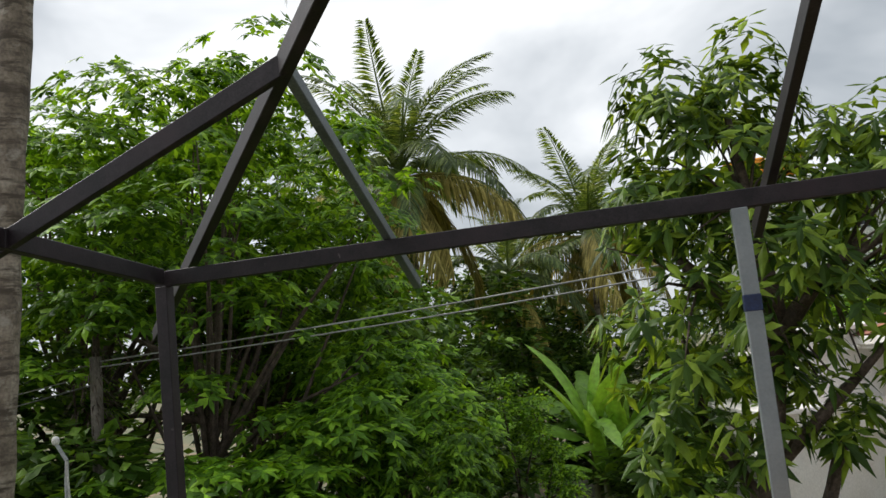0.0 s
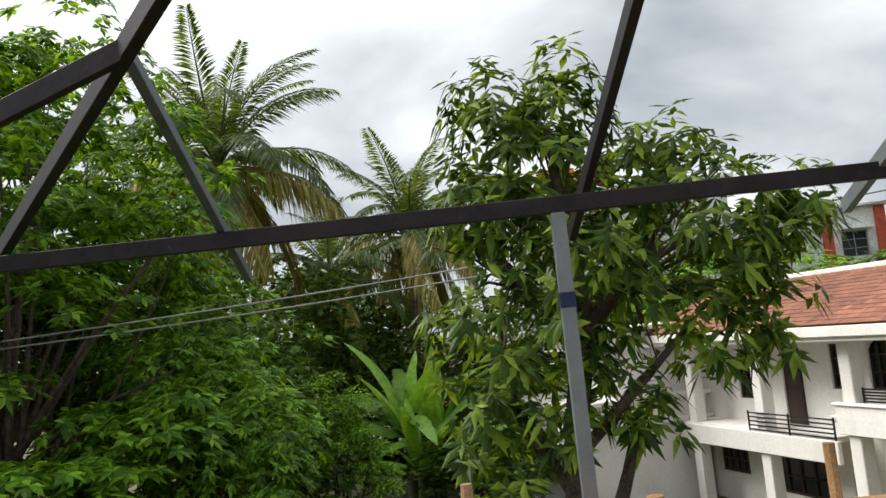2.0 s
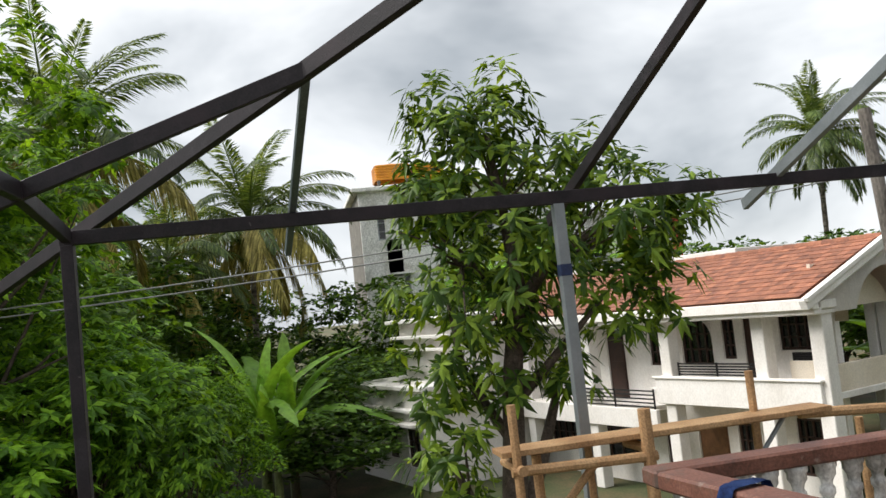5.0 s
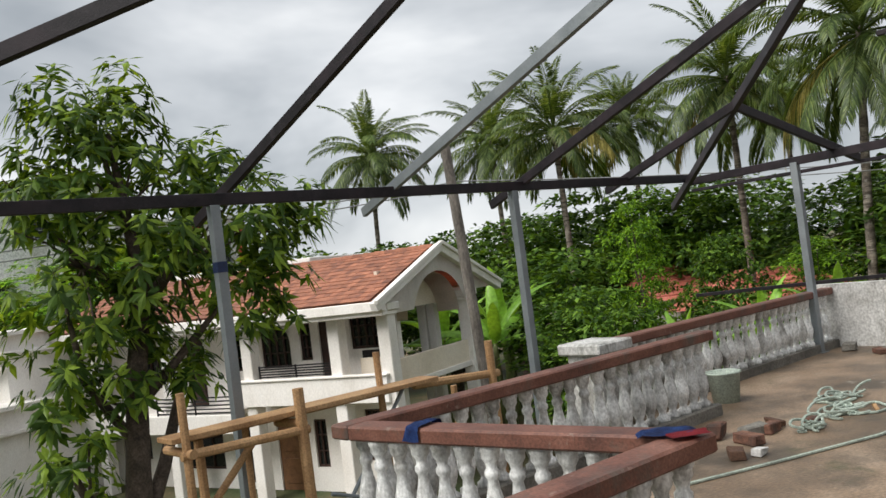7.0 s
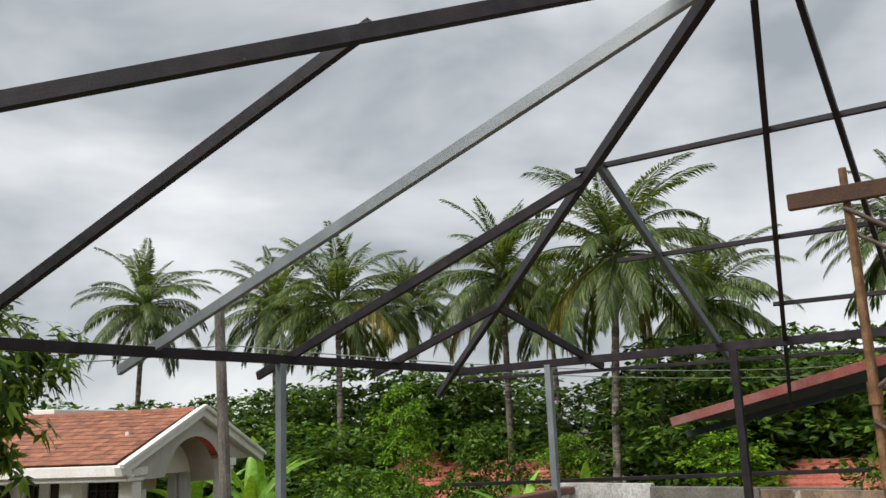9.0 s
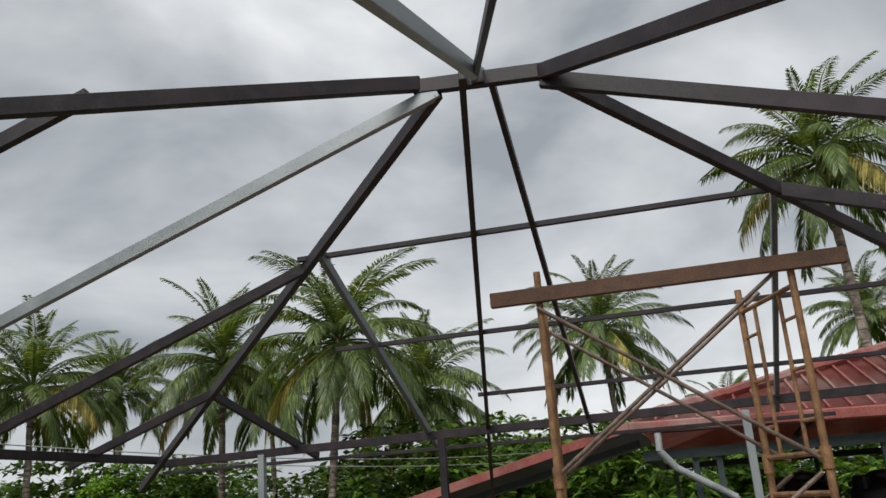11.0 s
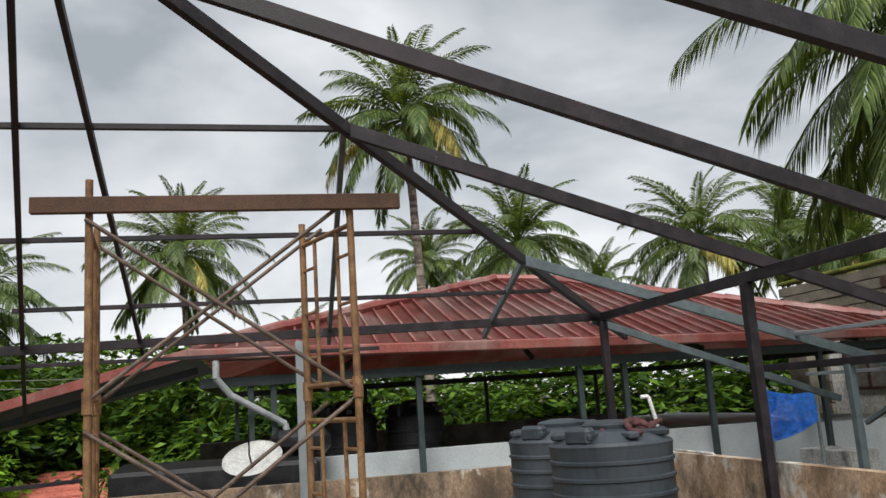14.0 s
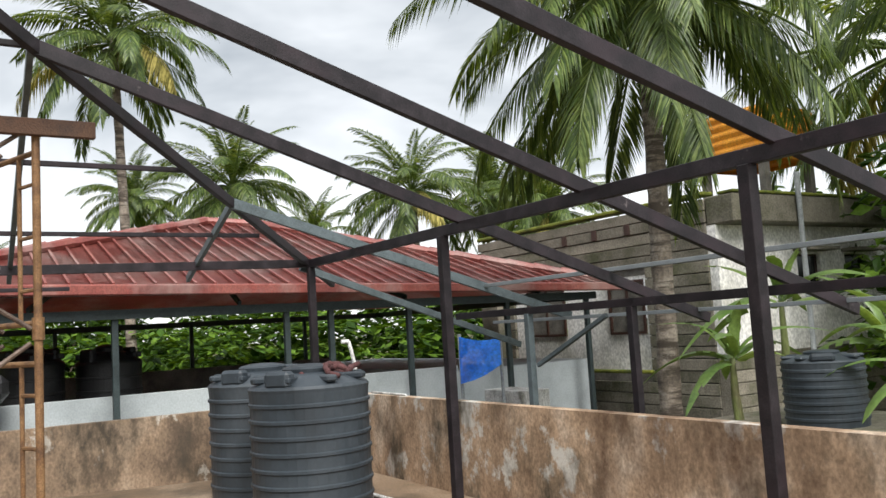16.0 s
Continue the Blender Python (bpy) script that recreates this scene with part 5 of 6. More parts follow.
    part("rear_storey", bm, M["white_paint"], v)
    # the low left wing with ledges
    wing = part("wing", pierced(bmesh.new(), -17.8, -12.4, 0, 2.6, -3.8, -3.6, [(-16.9, -16.2, 0.9, 2.0), (-15.4, -14.7, 0.9, 2.0), (-13.9, -13.0, 0.7, 2.0)]), M["white_paint"], v)
    bm = bmesh.new()
    box(bm, (-17.8, -3.6, 0), (-17.6, 3.0, 2.6))
    part("wall", bm, M["white_paint"], wing)
    bm = bmesh.new()
    box(bm, (-12.6, -3.6, 0), (-12.4, 0.9, 2.6))
    part("wall", bm, M["white_paint"], wing)
    bm = bmesh.new()
    box(bm, (-18.0, -4.1, 2.6), (-12.1, 3.0, 2.72), 0.02)
    part("ledge", bm, M["white_paint"], wing)
    bm = bmesh.new()
    box(bm, (-17.8, -3.8, 2.72), (-12.4, 3.0, 3.35))
    part("wall", bm, M["white_paint"], wing)
    bm = bmesh.new()
    box(bm, (-18.1, -4.1, 3.35), (-12.1, 3.0, 3.5), 0.02)
    part("ledge", bm, M["white_paint"], wing)
    bm = bmesh.new()
    box(bm, (-16.6, -2.2, 3.5), (-13.0, 4.0, 5.0))
    part("wall", bm, M["white_paint"], wing)
    bm = bmesh.new()
    box(bm, (-16.9, -2.5, 4.55), (-12.8, -2.2, 4.65), 0.01)
    part("ledge", bm, M["white_paint"], wing)
    bm = bmesh.new()
    box(bm, (-17.0, -2.6, 5.0), (-12.6, 4.2, 5.12), 0.02)
    part("ledge", bm, M["white_paint"], wing)
    bm = bmesh.new()
    box(bm, (-16.7, -2.3, 5.12), (-12.9, 4.0, 5.6))
    part("wall", bm, M["white_paint"], wing)
    bm = bmesh.new()
    box(bm, (-17.1, -2.7, 5.6), (-12.5, 4.3, 5.75), 0.02)
    part("ledge", bm, M["white_paint"], wing)
    bm = bmesh.new()
    box(bm, (-17.9, -4.25, 2.15), (-16.0, -3.8, 2.25), 0.01)
    part("ledge", bm, M["white_paint"], wing)
    bm = bmesh.new()
    box(bm, (-15.8, -4.25, 2.15), (-12.7, -3.8, 2.25), 0.01)
    part("ledge", bm, M["white_paint"], wing)
    for a, b, c, d in ((-16.9, -16.2, 0.9, 2.0), (-15.4, -14.7, 0.9, 2.0), (-13.9, -13.0, 0.7, 2.0)):
        window_in(v, a, b, c, d, -3.8, bars=2)
    window_in(v, -15.6, -14.6, 3.7, 4.5, -2.24, bars=2)
    return v


villa()


def block_house(name, label, lo, hi, mat, windows, roof_mat=None, turn=0):
    """A plain flat-roofed building with a row of openings for each storey, on its own axes."""
    at = ((lo[0] + hi[0]) / 2, lo[1], GROUND)
    h = thing(name, label, "building", at=at, turn=turn)
    w, d, t = (hi[0] - lo[0]) / 2, hi[1] - lo[1], hi[2] - GROUND
    part("wall", pierced(bmesh.new(), -w, w, 0, t, 0, 0.25, windows), M[mat], h)
    bm = bmesh.new()
    box(bm, (-w, 0.25, 0), (-w + 0.25, d, t))
    box(bm, (w - 0.25, 0.25, 0), (w, d, t))
    box(bm, (-w + 0.25, d - 0.25, 0), (w - 0.25, d, t))
    box(bm, (-w + 0.25, 1.2, 0), (w - 0.25, 1.25, t - 0.1))
    part("wall", bm, M["grey_cement"] if mat != "red_paint" else M[mat], h)
    bm = bmesh.new()
    box(bm, (-w - 0.35, -0.45, t), (w + 0.35, d + 0.35, t + 0.22), 0.03)
    part("roof", bm, M[roof_mat or mat], h)
    for a, b, c, e in windows:
        window_in(h, a, b, c, e, 0.0, bars=2, mat="pvc")
    for a, b, c, e in windows:
        bm = bmesh.new()
        box(bm, (a - 0.2, -0.5, e + 0.08), (b + 0.2, -0.003, e + 0.18), 0.01)
        part("sunshade", bm, M[mat], h)
    return h


block_house("apartment_building", "white three-storey building with grimy walls and sunshades over windows", (2.9, 43.6, 0), (13.5, 52, 8.25), "grey_white",
            [(-4.4, -3.2, 10.0, 11.4), (-2.0, -0.8, 10.0, 11.4), (0.6, 2.0, 10.0, 11.4), (-4.0, -2.9, 6.6, 8.0), (-1.2, 0, 6.6, 8.0), (2, 3.4, 6.6, 8.0)])
far_block = block_house("apartment_building", "grey-white apartment block with orange-red corner bands behind the trees", (14.5, 52.0, 0), (25.2, 60, 6.9), "grey_white",
            [(-4.3, -3.0, 8.3, 9.9), (-1.6, -0.2, 8.3, 9.9), (2.6, 4.2, 8.3, 9.9), (-4.3, -3.0, 5.0, 6.6), (-1.6, -0.2, 5.0, 6.6), (2.6, 4.2, 5.0, 6.6)])

for x in (-5.35, 1.5, 4.75):
    bm = bmesh.new()
    box(bm, (x - 0.02, -0.14, 3.4), (x + 0.62, -0.005, 11.25), 0.02)
    part("corner_band", bm, M["red_paint"], far_block, "orange-red painted band")


def roof_tank(at, r, h, label, foot=0.5):
    t = thing("water_tank", label, "water tank", at=at)
    bm = bmesh.new()
    rows = []
    for k in range(6):
        for dz, rr in ((0.0, 0.955), (0.07, 1.0), (0.10, 1.0), (0.155, 0.955)):
            z = min(h, h * k / 6 + dz * h)
            q, c = r * rr, r * 0.22
            rows.append([bm.verts.new((sx * (q - c) + c * math.cos(math.radians(a0 + 45 * i)), sy * (q - c) + c * math.sin(math.radians(a0 + 45 * i)), z)) for sx, sy, a0 in ((1, 1, 0), (-1, 1, 90), (-1, -1, 180), (1, -1, 270)) for i in range(3)])
    for a, b in zip(rows, rows[1:]):
        for i in range(12):
            bm.faces.new((a[i], a[(i + 1) % 12], b[(i + 1) % 12], b[i]))
    bm.faces.new(rows[-1])
    part("body", bm, M["yellow_tank"], t)
    bm = bmesh.new()
    lathe(bm, ((0.4, h), (0.42, h + 0.06), (0.36, h + 0.12), (0.02, h + 0.14)), 16)
    part("lid", bm, M["yellow_tank"], t)
    for sx in (-1, 1):
        for sy in (-1, 1):
            bm = bmesh.new()
            box(bm, (sx * r * 0.8 - 0.08, sy * r * 0.8 - 0.08, -foot), (sx * r * 0.8 + 0.08, sy * r * 0.8 + 0.08, 0))
            part("foot", bm, M["grey_cement"], t)
    return t


roof_tank((5.0, 45.2, 8.97), 1.0, 0.85, "yellow plastic water tank on a flat roof")
roof_tank((7.05, 45.2, 8.97), 0.9, 0.75, "second yellow plastic water tank on a flat roof")


def cottage(at, w, d, h, rise, turn, label):
    c = thing("cottage", label, "house", group="far cottages", at=at, turn=turn)
    part("wall", pierced(bmesh.new(), -w, w, 0, h, 0, 0.2, [(-w * 0.6, -w * 0.25, 1.0, 2.2), (w * 0.2, w * 0.55, 1.0, 2.2)]), M["white_paint"], c)
    bm = bmesh.new()
    box(bm, (-w, 0.2, 0), (-w + 0.2, d, h))
    box(bm, (w - 0.2, 0.2, 0), (w, d, h))
    box(bm, (-w + 0.2, d - 0.2, 0), (w - 0.2, d, h))
    part("wall", bm, M["white_paint"], c)
    bm = bmesh.new()
    e = 0.6
    base = [bm.verts.new(p) for p in ((-w - e, -e, h), (w + e, -e, h), (w + e, d + e, h), (-w - e, d + e, h))]
    top = [bm.verts.new(p) for p in ((-w * 0.35, d / 2, h + rise), (w * 0.35, d / 2, h + rise))]
    bm.faces.new((base[0], base[1], top[1], top[0]))
    bm.faces.new((base[1], base[2], top[1]))
    bm.faces.new((base[2], base[3], top[0], top[1]))
    bm.faces.new((base[3], base[0], top[0]))
    bm.faces.new(list(reversed(base)))
    r = part("roof", bm, M["salmon"], c)
    for k in range(1, 9):
        f = k / 9
        z = h + rise * f + 0.02
        bm = bmesh.new()
        box(bm, (-(w + e) * (1 - f) - w * 0.35 * f, -e + (d / 2 + e) * f - 0.03, z - 0.02), ((w + e) * (1 - f) + w * 0.35 * f, -e + (d / 2 + e) * f + 0.03, z + 0.03))
        part("tile_course", bm, M["salmon"], r)
    return c


cottage((31.0, 21.8, GROUND), 2.2, 5, 3.3, 1.5, -45, "small house with a salmon tile roof behind trees")
cottage((30.2, 16.6, GROUND), 3.6, 6, 3.0, 1.3, -60, "low house with a salmon tile roof among trees")
cottage((24.0, 3.2, GROUND), 3.2, 6, 3.0, 1.5, -80, "cottage with an orange tile roof and cream walls")


# ---- the red-roofed shed on the next terrace ----
def shed():
    s = thing("roofed_terrace", "neighbouring terrace under a red corrugated sheet roof on steel posts", "shed")
    A, B, P1, P2 = Vector((10.6, -0.86, 2.46)), Vector((10.6, -13.7, 2.2)), Vector((15.8, -6.9, 4.03)), Vector((15.8, -8.1, 3.98))
    C, D = Vector((21.0, -0.86, 2.4)), Vector((21.0, -13.7, 2.2))
    bm = bmesh.new()
    vs = {k: bm.verts.new(p) for k, p in zip("ABCDPQ", (A, B, C, D, P1, P2))}
    for f in ("ABQP", "CPQD", "APC", "BDQ"):
        bm.faces.new([vs[k] for k in f])
    bmesh.ops.solidify(bm, geom=bm.faces[:], thickness=0.02)
    roof = part("roof", bm, M["red_sheet"], s, "weathered red corrugated sheet")
    n = 44
    for k in range(1, n):
        f = k / n
        low = A.lerp(B, f)
        y = low.y
        if y > P1.y:
            high = A.lerp(P1, (A.y - y) / (A.y - P1.y))
        elif y < P2.y:
            high = B.lerp(P2, (y - B.y) / (P2.y - B.y))
        else:
            high = P1.lerp(P2, (P1.y - y) / (P1.y - P2.y))
        if (high - low).length > 0.2:
            part("rib", bar(bmesh.new(), low + Vector((0, 0, 0.03)), high + Vector((0, 0, 0.03)), 0.035, 0.035, 0), M["red_sheet"], roof)
    for p, q in ((A, P1), (B, P2), (P1, P2)):
        for k in range(14):
            part("hip_cap", rod(bmesh.new(), p.lerp(q, k / 14) + Vector((0, 0, 0.05)), p.lerp(q, (k + 1.02) / 14) + Vector((0, 0, 0.065)), 0.09, 0.1, 8), M["red_sheet"], roof)
    bm = bmesh.new()
    bar(bm, A + Vector((-0.06, 0.1, -0.06)), B + Vector((-0.06, -0.1, -0.06)), 0.1, 0.16, 0.02)
    part("gutter", bm, M["red_sheet"], s)
    # the low slope on the north side
    T = Vector((10.6, 3.05, 1.5))
    bm = bmesh.new()
    bm.faces.new([bm.verts.new(p) for p in (A - Vector((0, 0, 0.05)), T, T + Vector((6, 0, 0)), A + Vector((6, 0, -0.05)))])
    bmesh.ops.solidify(bm, geom=bm.faces[:], thickness=0.03)
    part("lean_to_roof", bm, M["soffit"], s)
    part("verge", bar(bmesh.new(), A + Vector((-0.05, 0, -0.02)), T + Vector((-0.05, 0, 0)), 0.05, 0.13), M["red_sheet"], s)
    part("lean_to_beam", bar(bmesh.new(), A + Vector((0.6, 0, -0.25)), T + Vector((0.6, 0, -0.2)), 0.05, 0.1), M["teal_steel"], s)
    for lo, hi in (((10.9, -13.3, 1.93), (11.0, -1.0, 2.07)), ((10.9, -1.0, 1.93), (20.6, -0.9, 2.07)), ((10.9, -13.4, 1.93), (20.6, -13.3, 2.07)), ((20.5, -13.3, 1.93), (20.6, -1.0, 2.07))):
        bm = bmesh.new()
        box(bm, lo, hi)
        part("wall_plate", bm, M["teal_steel"], s)
    bm = bmesh.new()
    bm.faces.new([bm.verts.new(p) for p in ((10.7, -1.0, 2.30), (10.7, -13.5, 2.12), (15.8, -8.1, 3.84), (15.8, -6.9, 3.88))])
    part("underside", bm, M["soffit"], s)
    for y in (-1.62, -1.95, -4.14, -6.78, -7.56, -9.06, -11.2, -13.2):
        part("post", bar(bmesh.new(), (11.0, y, GROUND), (11.0, y, 2.0), 0.09, 0.09), M["teal_steel"], s)
    for y in (-1.2, -4.5, -7.8, -11.0):
        part("post", bar(bmesh.new(), (20.5, y, GROUND), (20.5, y, 2.0), 0.09, 0.09), M["teal_steel"], s)
    for y in (-3, -6, -9, -12):
        part("truss", bar(bmesh.new(), (10.95, y, 2.1), (15.8, y * 0.5 - 3.6, 3.55), 0.05, 0.08), M["teal_steel"], s)
    bm = bmesh.new()
    box(bm, (11.42, -10.3, -0.4), (11.56, -2.3, 0.80), 0.01)
    part("low_wall", bm, M["pale_wall"], s, "pale blue-grey low wall")
    bm = bmesh.new()
    box(bm, (11.42, -13.6, -0.4), (20.8, -10.3, 0.70), 0.0)
    part("side_wall", bm, M["pale_wall"], s)
    bm = bmesh.new()
    box(bm, (17.0, -10.3, -0.4), (17.2, -0.5, 0.95), 0.01)
    part("rear_wall", bm, M["grey_cement"], s)
    bm = bmesh.new()
    box(bm, (9.6, -13.6, GROUND), (20.8, -0.6, -0.4))
    part("floor_slab", bm, M["grey_cement"], s)
    bm = pipe(bmesh.new(), [(10.55, -1.15, 2.3), (10.55, -1.15, 2.05), (10.65, -1.35, 1.8), (10.9, -2.1, 1.35), (10.95, -2.2, 0.9)], 0.05, 10)
    part("downpipe", bm, M["pvc"], s, "grey plastic downpipe")


shed()


def drum(at, r, h, label, lid=True, ribs=7, mat="tank", name="water_tank"):
    """A moulded tank with rolled ribs, a domed shoulder and a screw lid."""
    t = thing(name, label, "water tank", at=at)
    prof = [(r * 0.985, 0.0)]
    for k in range(ribs):
        z = h * 0.86 * (k + 1) / (ribs + 1)
        prof += [(r * 0.985, z - 0.022), (r * 1.012, z - 0.012), (r * 1.012, z + 0.012), (r * 0.985, z + 0.022)]
    prof += [(r, h * 0.84), (r * 1.01, h * 0.86), (r * 0.97, h * 0.88), (r * 0.6, h * 0.945), (r * 0.42, h * 0.96)]
    part("body", lathe(bmesh.new(), prof, 40), M[mat], t)
    for k in range(8):
        bm = bmesh.new()
        box(bm, (r * 0.55, -0.05, h * 0.9), (r * 0.99, 0.05, h * 0.945), 0.015, pose(0, 0, 0, 0, 0, 45 * k))
        part("shoulder_rib", bm, M[mat], t)
    for k in (0, 1):
        bm = bmesh.new()
        box(bm, (-0.13, r * (0.72 if k else -0.98), h * 0.87), (0.13, r * (0.98 if k else -0.72), h * 0.985), 0.03, pose(0, 0, 0, 0, 0, 35))
        part("lifting_lug", bm, M[mat], t)
    if lid:
        part("lid", lathe(bmesh.new(), ((r * 0.43, h * 0.955), (r * 0.44, h * 0.985), (r * 0.40, h * 1.0), (r * 0.2, h * 1.015), (0.02, h * 1.018)), 28), M[mat], t)
    return t


drum((12.4, -3.15, -0.4), 0.5, 2.0, "black plastic water tank under the red roof", mat="black_sheet")
drum((12.4, -4.3, -0.4), 0.5, 1.95, "black plastic water tank beside a post", mat="black_sheet")
drum((5.55, -4.86, fall(-4.86)), 0.56, 1.33, "black ribbed water tank with a rag on its lid")
drum((6.70, -4.82, fall(-4.82)), 0.56, 1.33, "black ribbed water tank in the parapet corner")


def covered_heap():
    bm = bmesh.new()
    box(bm, (9.9, -2.5, -0.4), (11.2, 0.2, 0.9), 0.05)
    box(bm, (10.6, -2.75, 0.9), (11.2, -1.9, 1.25), 0.1)
    for v in bm.verts:
        v.co += Vector((0.05, 0.05, 0.08)) * noise.noise(v.co * 1.7)
    tagged(part("plastic_sheeting", bm, M["black_sheet"]), "black plastic sheeting draped over goods on the next terrace", "plastic sheet")


covered_heap()


def satellite_dish():
    d = thing("satellite_dish", "grey satellite dish on a steel pole behind the parapet", "satellite dish", at=(9.0, -1.65, -0.5))
    part("pole", rod(bmesh.new(), (0.1, 0.0, -3.9), (0.1, 0.0, 1.35), 0.025), M["pvc"], d)
    bm = bmesh.new()
    R = 0.36
    lathe(bm, [(R * f + 0.005, 0.12 * f * f) for f in (0.0, 0.25, 0.5, 0.7, 0.85, 1.0)] + [(R * 1.02, 0.125), (R * 0.9, 0.08), (R * 0.4, -0.012), (0.01, -0.02)], 32, pose(0, 0, 1.4, -8, -30, 0))
    part("reflector", bm, M["dish_paint"], d, smooth=True)
    bm = pipe(bmesh.new(), [(0.1, 0, 1.3), (-0.25, 0.05, 1.55), (-0.35, 0.05, 1.9)], 0.012, 6)
    part("feed_arm", bm, M["black_iron"], d)


satellite_dish()


# ---- the mossy block building to the south ----
def block_building():
    YF, XA, XB = -14.2, 8.66, 16.2
    b = thing("block_building", "old building of mossy grey concrete blocks with a white window band", "building")
    rng = random.Random(2)
    z, HOLE = GROUND, (10.3, 14.8, 0.4, 2.35)
    while z < 3.6:
        h = 0.23
        spans = [(XA, XB)]
        if z + h > HOLE[2] and z < HOLE[3]:
            spans = [(XA, HOLE[0]), (HOLE[1], XB)]
        for a, c in spans:
            bm = bmesh.new()
            off = rng.uniform(-0.014, 0.014)
            box(bm, (a, YF - 0.25 + off, z), (c, YF + off, z + h - 0.022), 0.008)
            part("block_course", bm, M["block"], b)
        z += h
    for lo, hi in (((XA + 0.05, GROUND), (XB - 0.05, 0.4)), ((XA + 0.05, 2.35), (XB - 0.05, 3.6)), ((14.8, 0.4), (XB - 0.05, 2.35)), ((XA + 0.05, 0.4), (10.3, 2.35))):
        bm = bmesh.new()
        box(bm, (lo[0], YF - 0.24, lo[1]), (hi[0], YF - 0.06, hi[1]))
        part("mortar_core", bm, M["grey_cement"], b)
    bm = bmesh.new()
    box(bm, (XA, -23.3, GROUND), (XA + 0.2, YF - 0.27, 3.5))
    part("end_wall", bm, M["block"], b)
    bm = bmesh.new()
    box(bm, (XA, -23.3, 3.504), (XB, YF - 0.27, 3.62), 0.02)
    part("roof", bm, M["block"], b, "stained flat concrete roof slab")
    WIN = [(10.4, 11.45, 1.15, 2.27), (12.9, 14.3, 1.15, 2.3)]
    part("window_band", pierced(bmesh.new(), 10.3, 14.8, 0.4, 2.35, YF - 0.2, YF - 0.07, WIN), M["grey_white"], b, "grimy white plaster band")
    for a, c, e, f in WIN:
        w = part("window", pierced(bmesh.new(), a, c, e, f, YF - 0.06, YF - 0.02, [(a + 0.06, c - 0.06, e + 0.06, f - 0.06)]), M["dark_wood"], b)
        bm = bmesh.new()
        box(bm, (a + 0.05, YF - 0.1, e + 0.05), (c - 0.05, YF - 0.08, f - 0.05))
        part("shutter", bm, M["grey_cement"], w)
        bm = bmesh.new()
        box(bm, ((a + c) / 2 - 0.03, YF - 0.08, e + 0.05), ((a + c) / 2 + 0.03, YF - 0.05, f - 0.05))
        part("mullion", bm, M["dark_wood"], w)
    for lo, hi in (((10.2, YF + 0.018, 0.36), (15.0, YF + 0.14, 0.43)), ((XA, YF - 0.3, 3.7), (XB, YF + 0.03, 3.78))):
        bm = bmesh.new()
        box(bm, lo, hi, 0.02)
        part("mossy_ledge", bm, M["moss"], b)
    bm = bmesh.new()
    box(bm, (15.1, YF + 0.02, GROUND), (15.8, YF + 0.28, 3.0), 0.02)
    part("pillar", bm, M["block"], b)
    for x in (9.6, 10.6, 11.6, 12.6, 13.6):
        bm = bmesh.new()
        box(bm, (x, YF + 0.018, 3.2), (x + 0.16, YF + 0.04, 3.42), 0.005)
        part("vent", bm, M["dark_wood"], b)


block_building()


def white_annexe():
    """The west side of the block building; its own x runs north, its front faces west."""
    h = thing("annexe", "white rendered annexe wall with a mouldy roof ledge and small windows", "building", at=(8.45, -23.35, GROUND), turn=90)
    g = -GROUND
    WIN = [(2.2, 2.9, g + 1.85, g + 2.5), (4.4, 5.2, g + 1.82, g + 2.55), (6.05, 6.8, g + 1.95, g + 2.56)]
    part("wall", pierced(bmesh.new(), 0.0, 9.13, g + 0.7, g + 3.12, -0.2, 0, WIN), M["grey_white"], h)
    part("base_wall", pierced(bmesh.new(), 0.0, 9.13, 0, g + 0.7, -0.2, 0.02, []), M["block"], h)
    z = 0.0
    while z < g + 0.6:
        bm = bmesh.new()
        box(bm, (0.0, 0.02, z), (9.13, 0.045, z + 0.208), 0.006)
        part("block_course", bm, M["block"], h)
        z += 0.23
    bm = bmesh.new()
    box(bm, (0.0, -0.2, g + 3.12), (9.13, 0.45, g + 3.66), 0.03)
    part("roof_ledge", bm, M["block"], h, "black-stained concrete roof ledge")
    bm = bmesh.new()
    box(bm, (0.0, 0.1, g + 3.664), (9.13, 0.47, g + 3.72), 0.015)
    part("moss_line", bm, M["moss"], h)
    for a, c, e, f in WIN:
        w = part("window", pierced(bmesh.new(), a, c, e, f, -0.14, -0.08, [(a + 0.04, c - 0.04, e + 0.04, f - 0.04)]), M["dark_wood"], h)
        bm = bmesh.new()
        box(bm, (a + 0.03, -0.13, e + 0.03), (c - 0.03, -0.11, f - 0.03))
        part("pane", bm, M["glass"], w)
        bm = bmesh.new()
        box(bm, (a - 0.12, 0.003, f + 0.05), (c + 0.12, 0.4, f + 0.12), 0.01)
        part("sunshade", bm, M["block"], w)
    part("drainpipe", rod(bmesh.new(), (7.3, 0.52, 2.0), (7.3, 0.52, g + 4.1), 0.05), M["pvc"], h)


white_annexe()
roof_tank((9.9, -17.5, 4.65), 0.95, 1.15, "yellow plastic water tank on the annexe roof", foot=1.03)


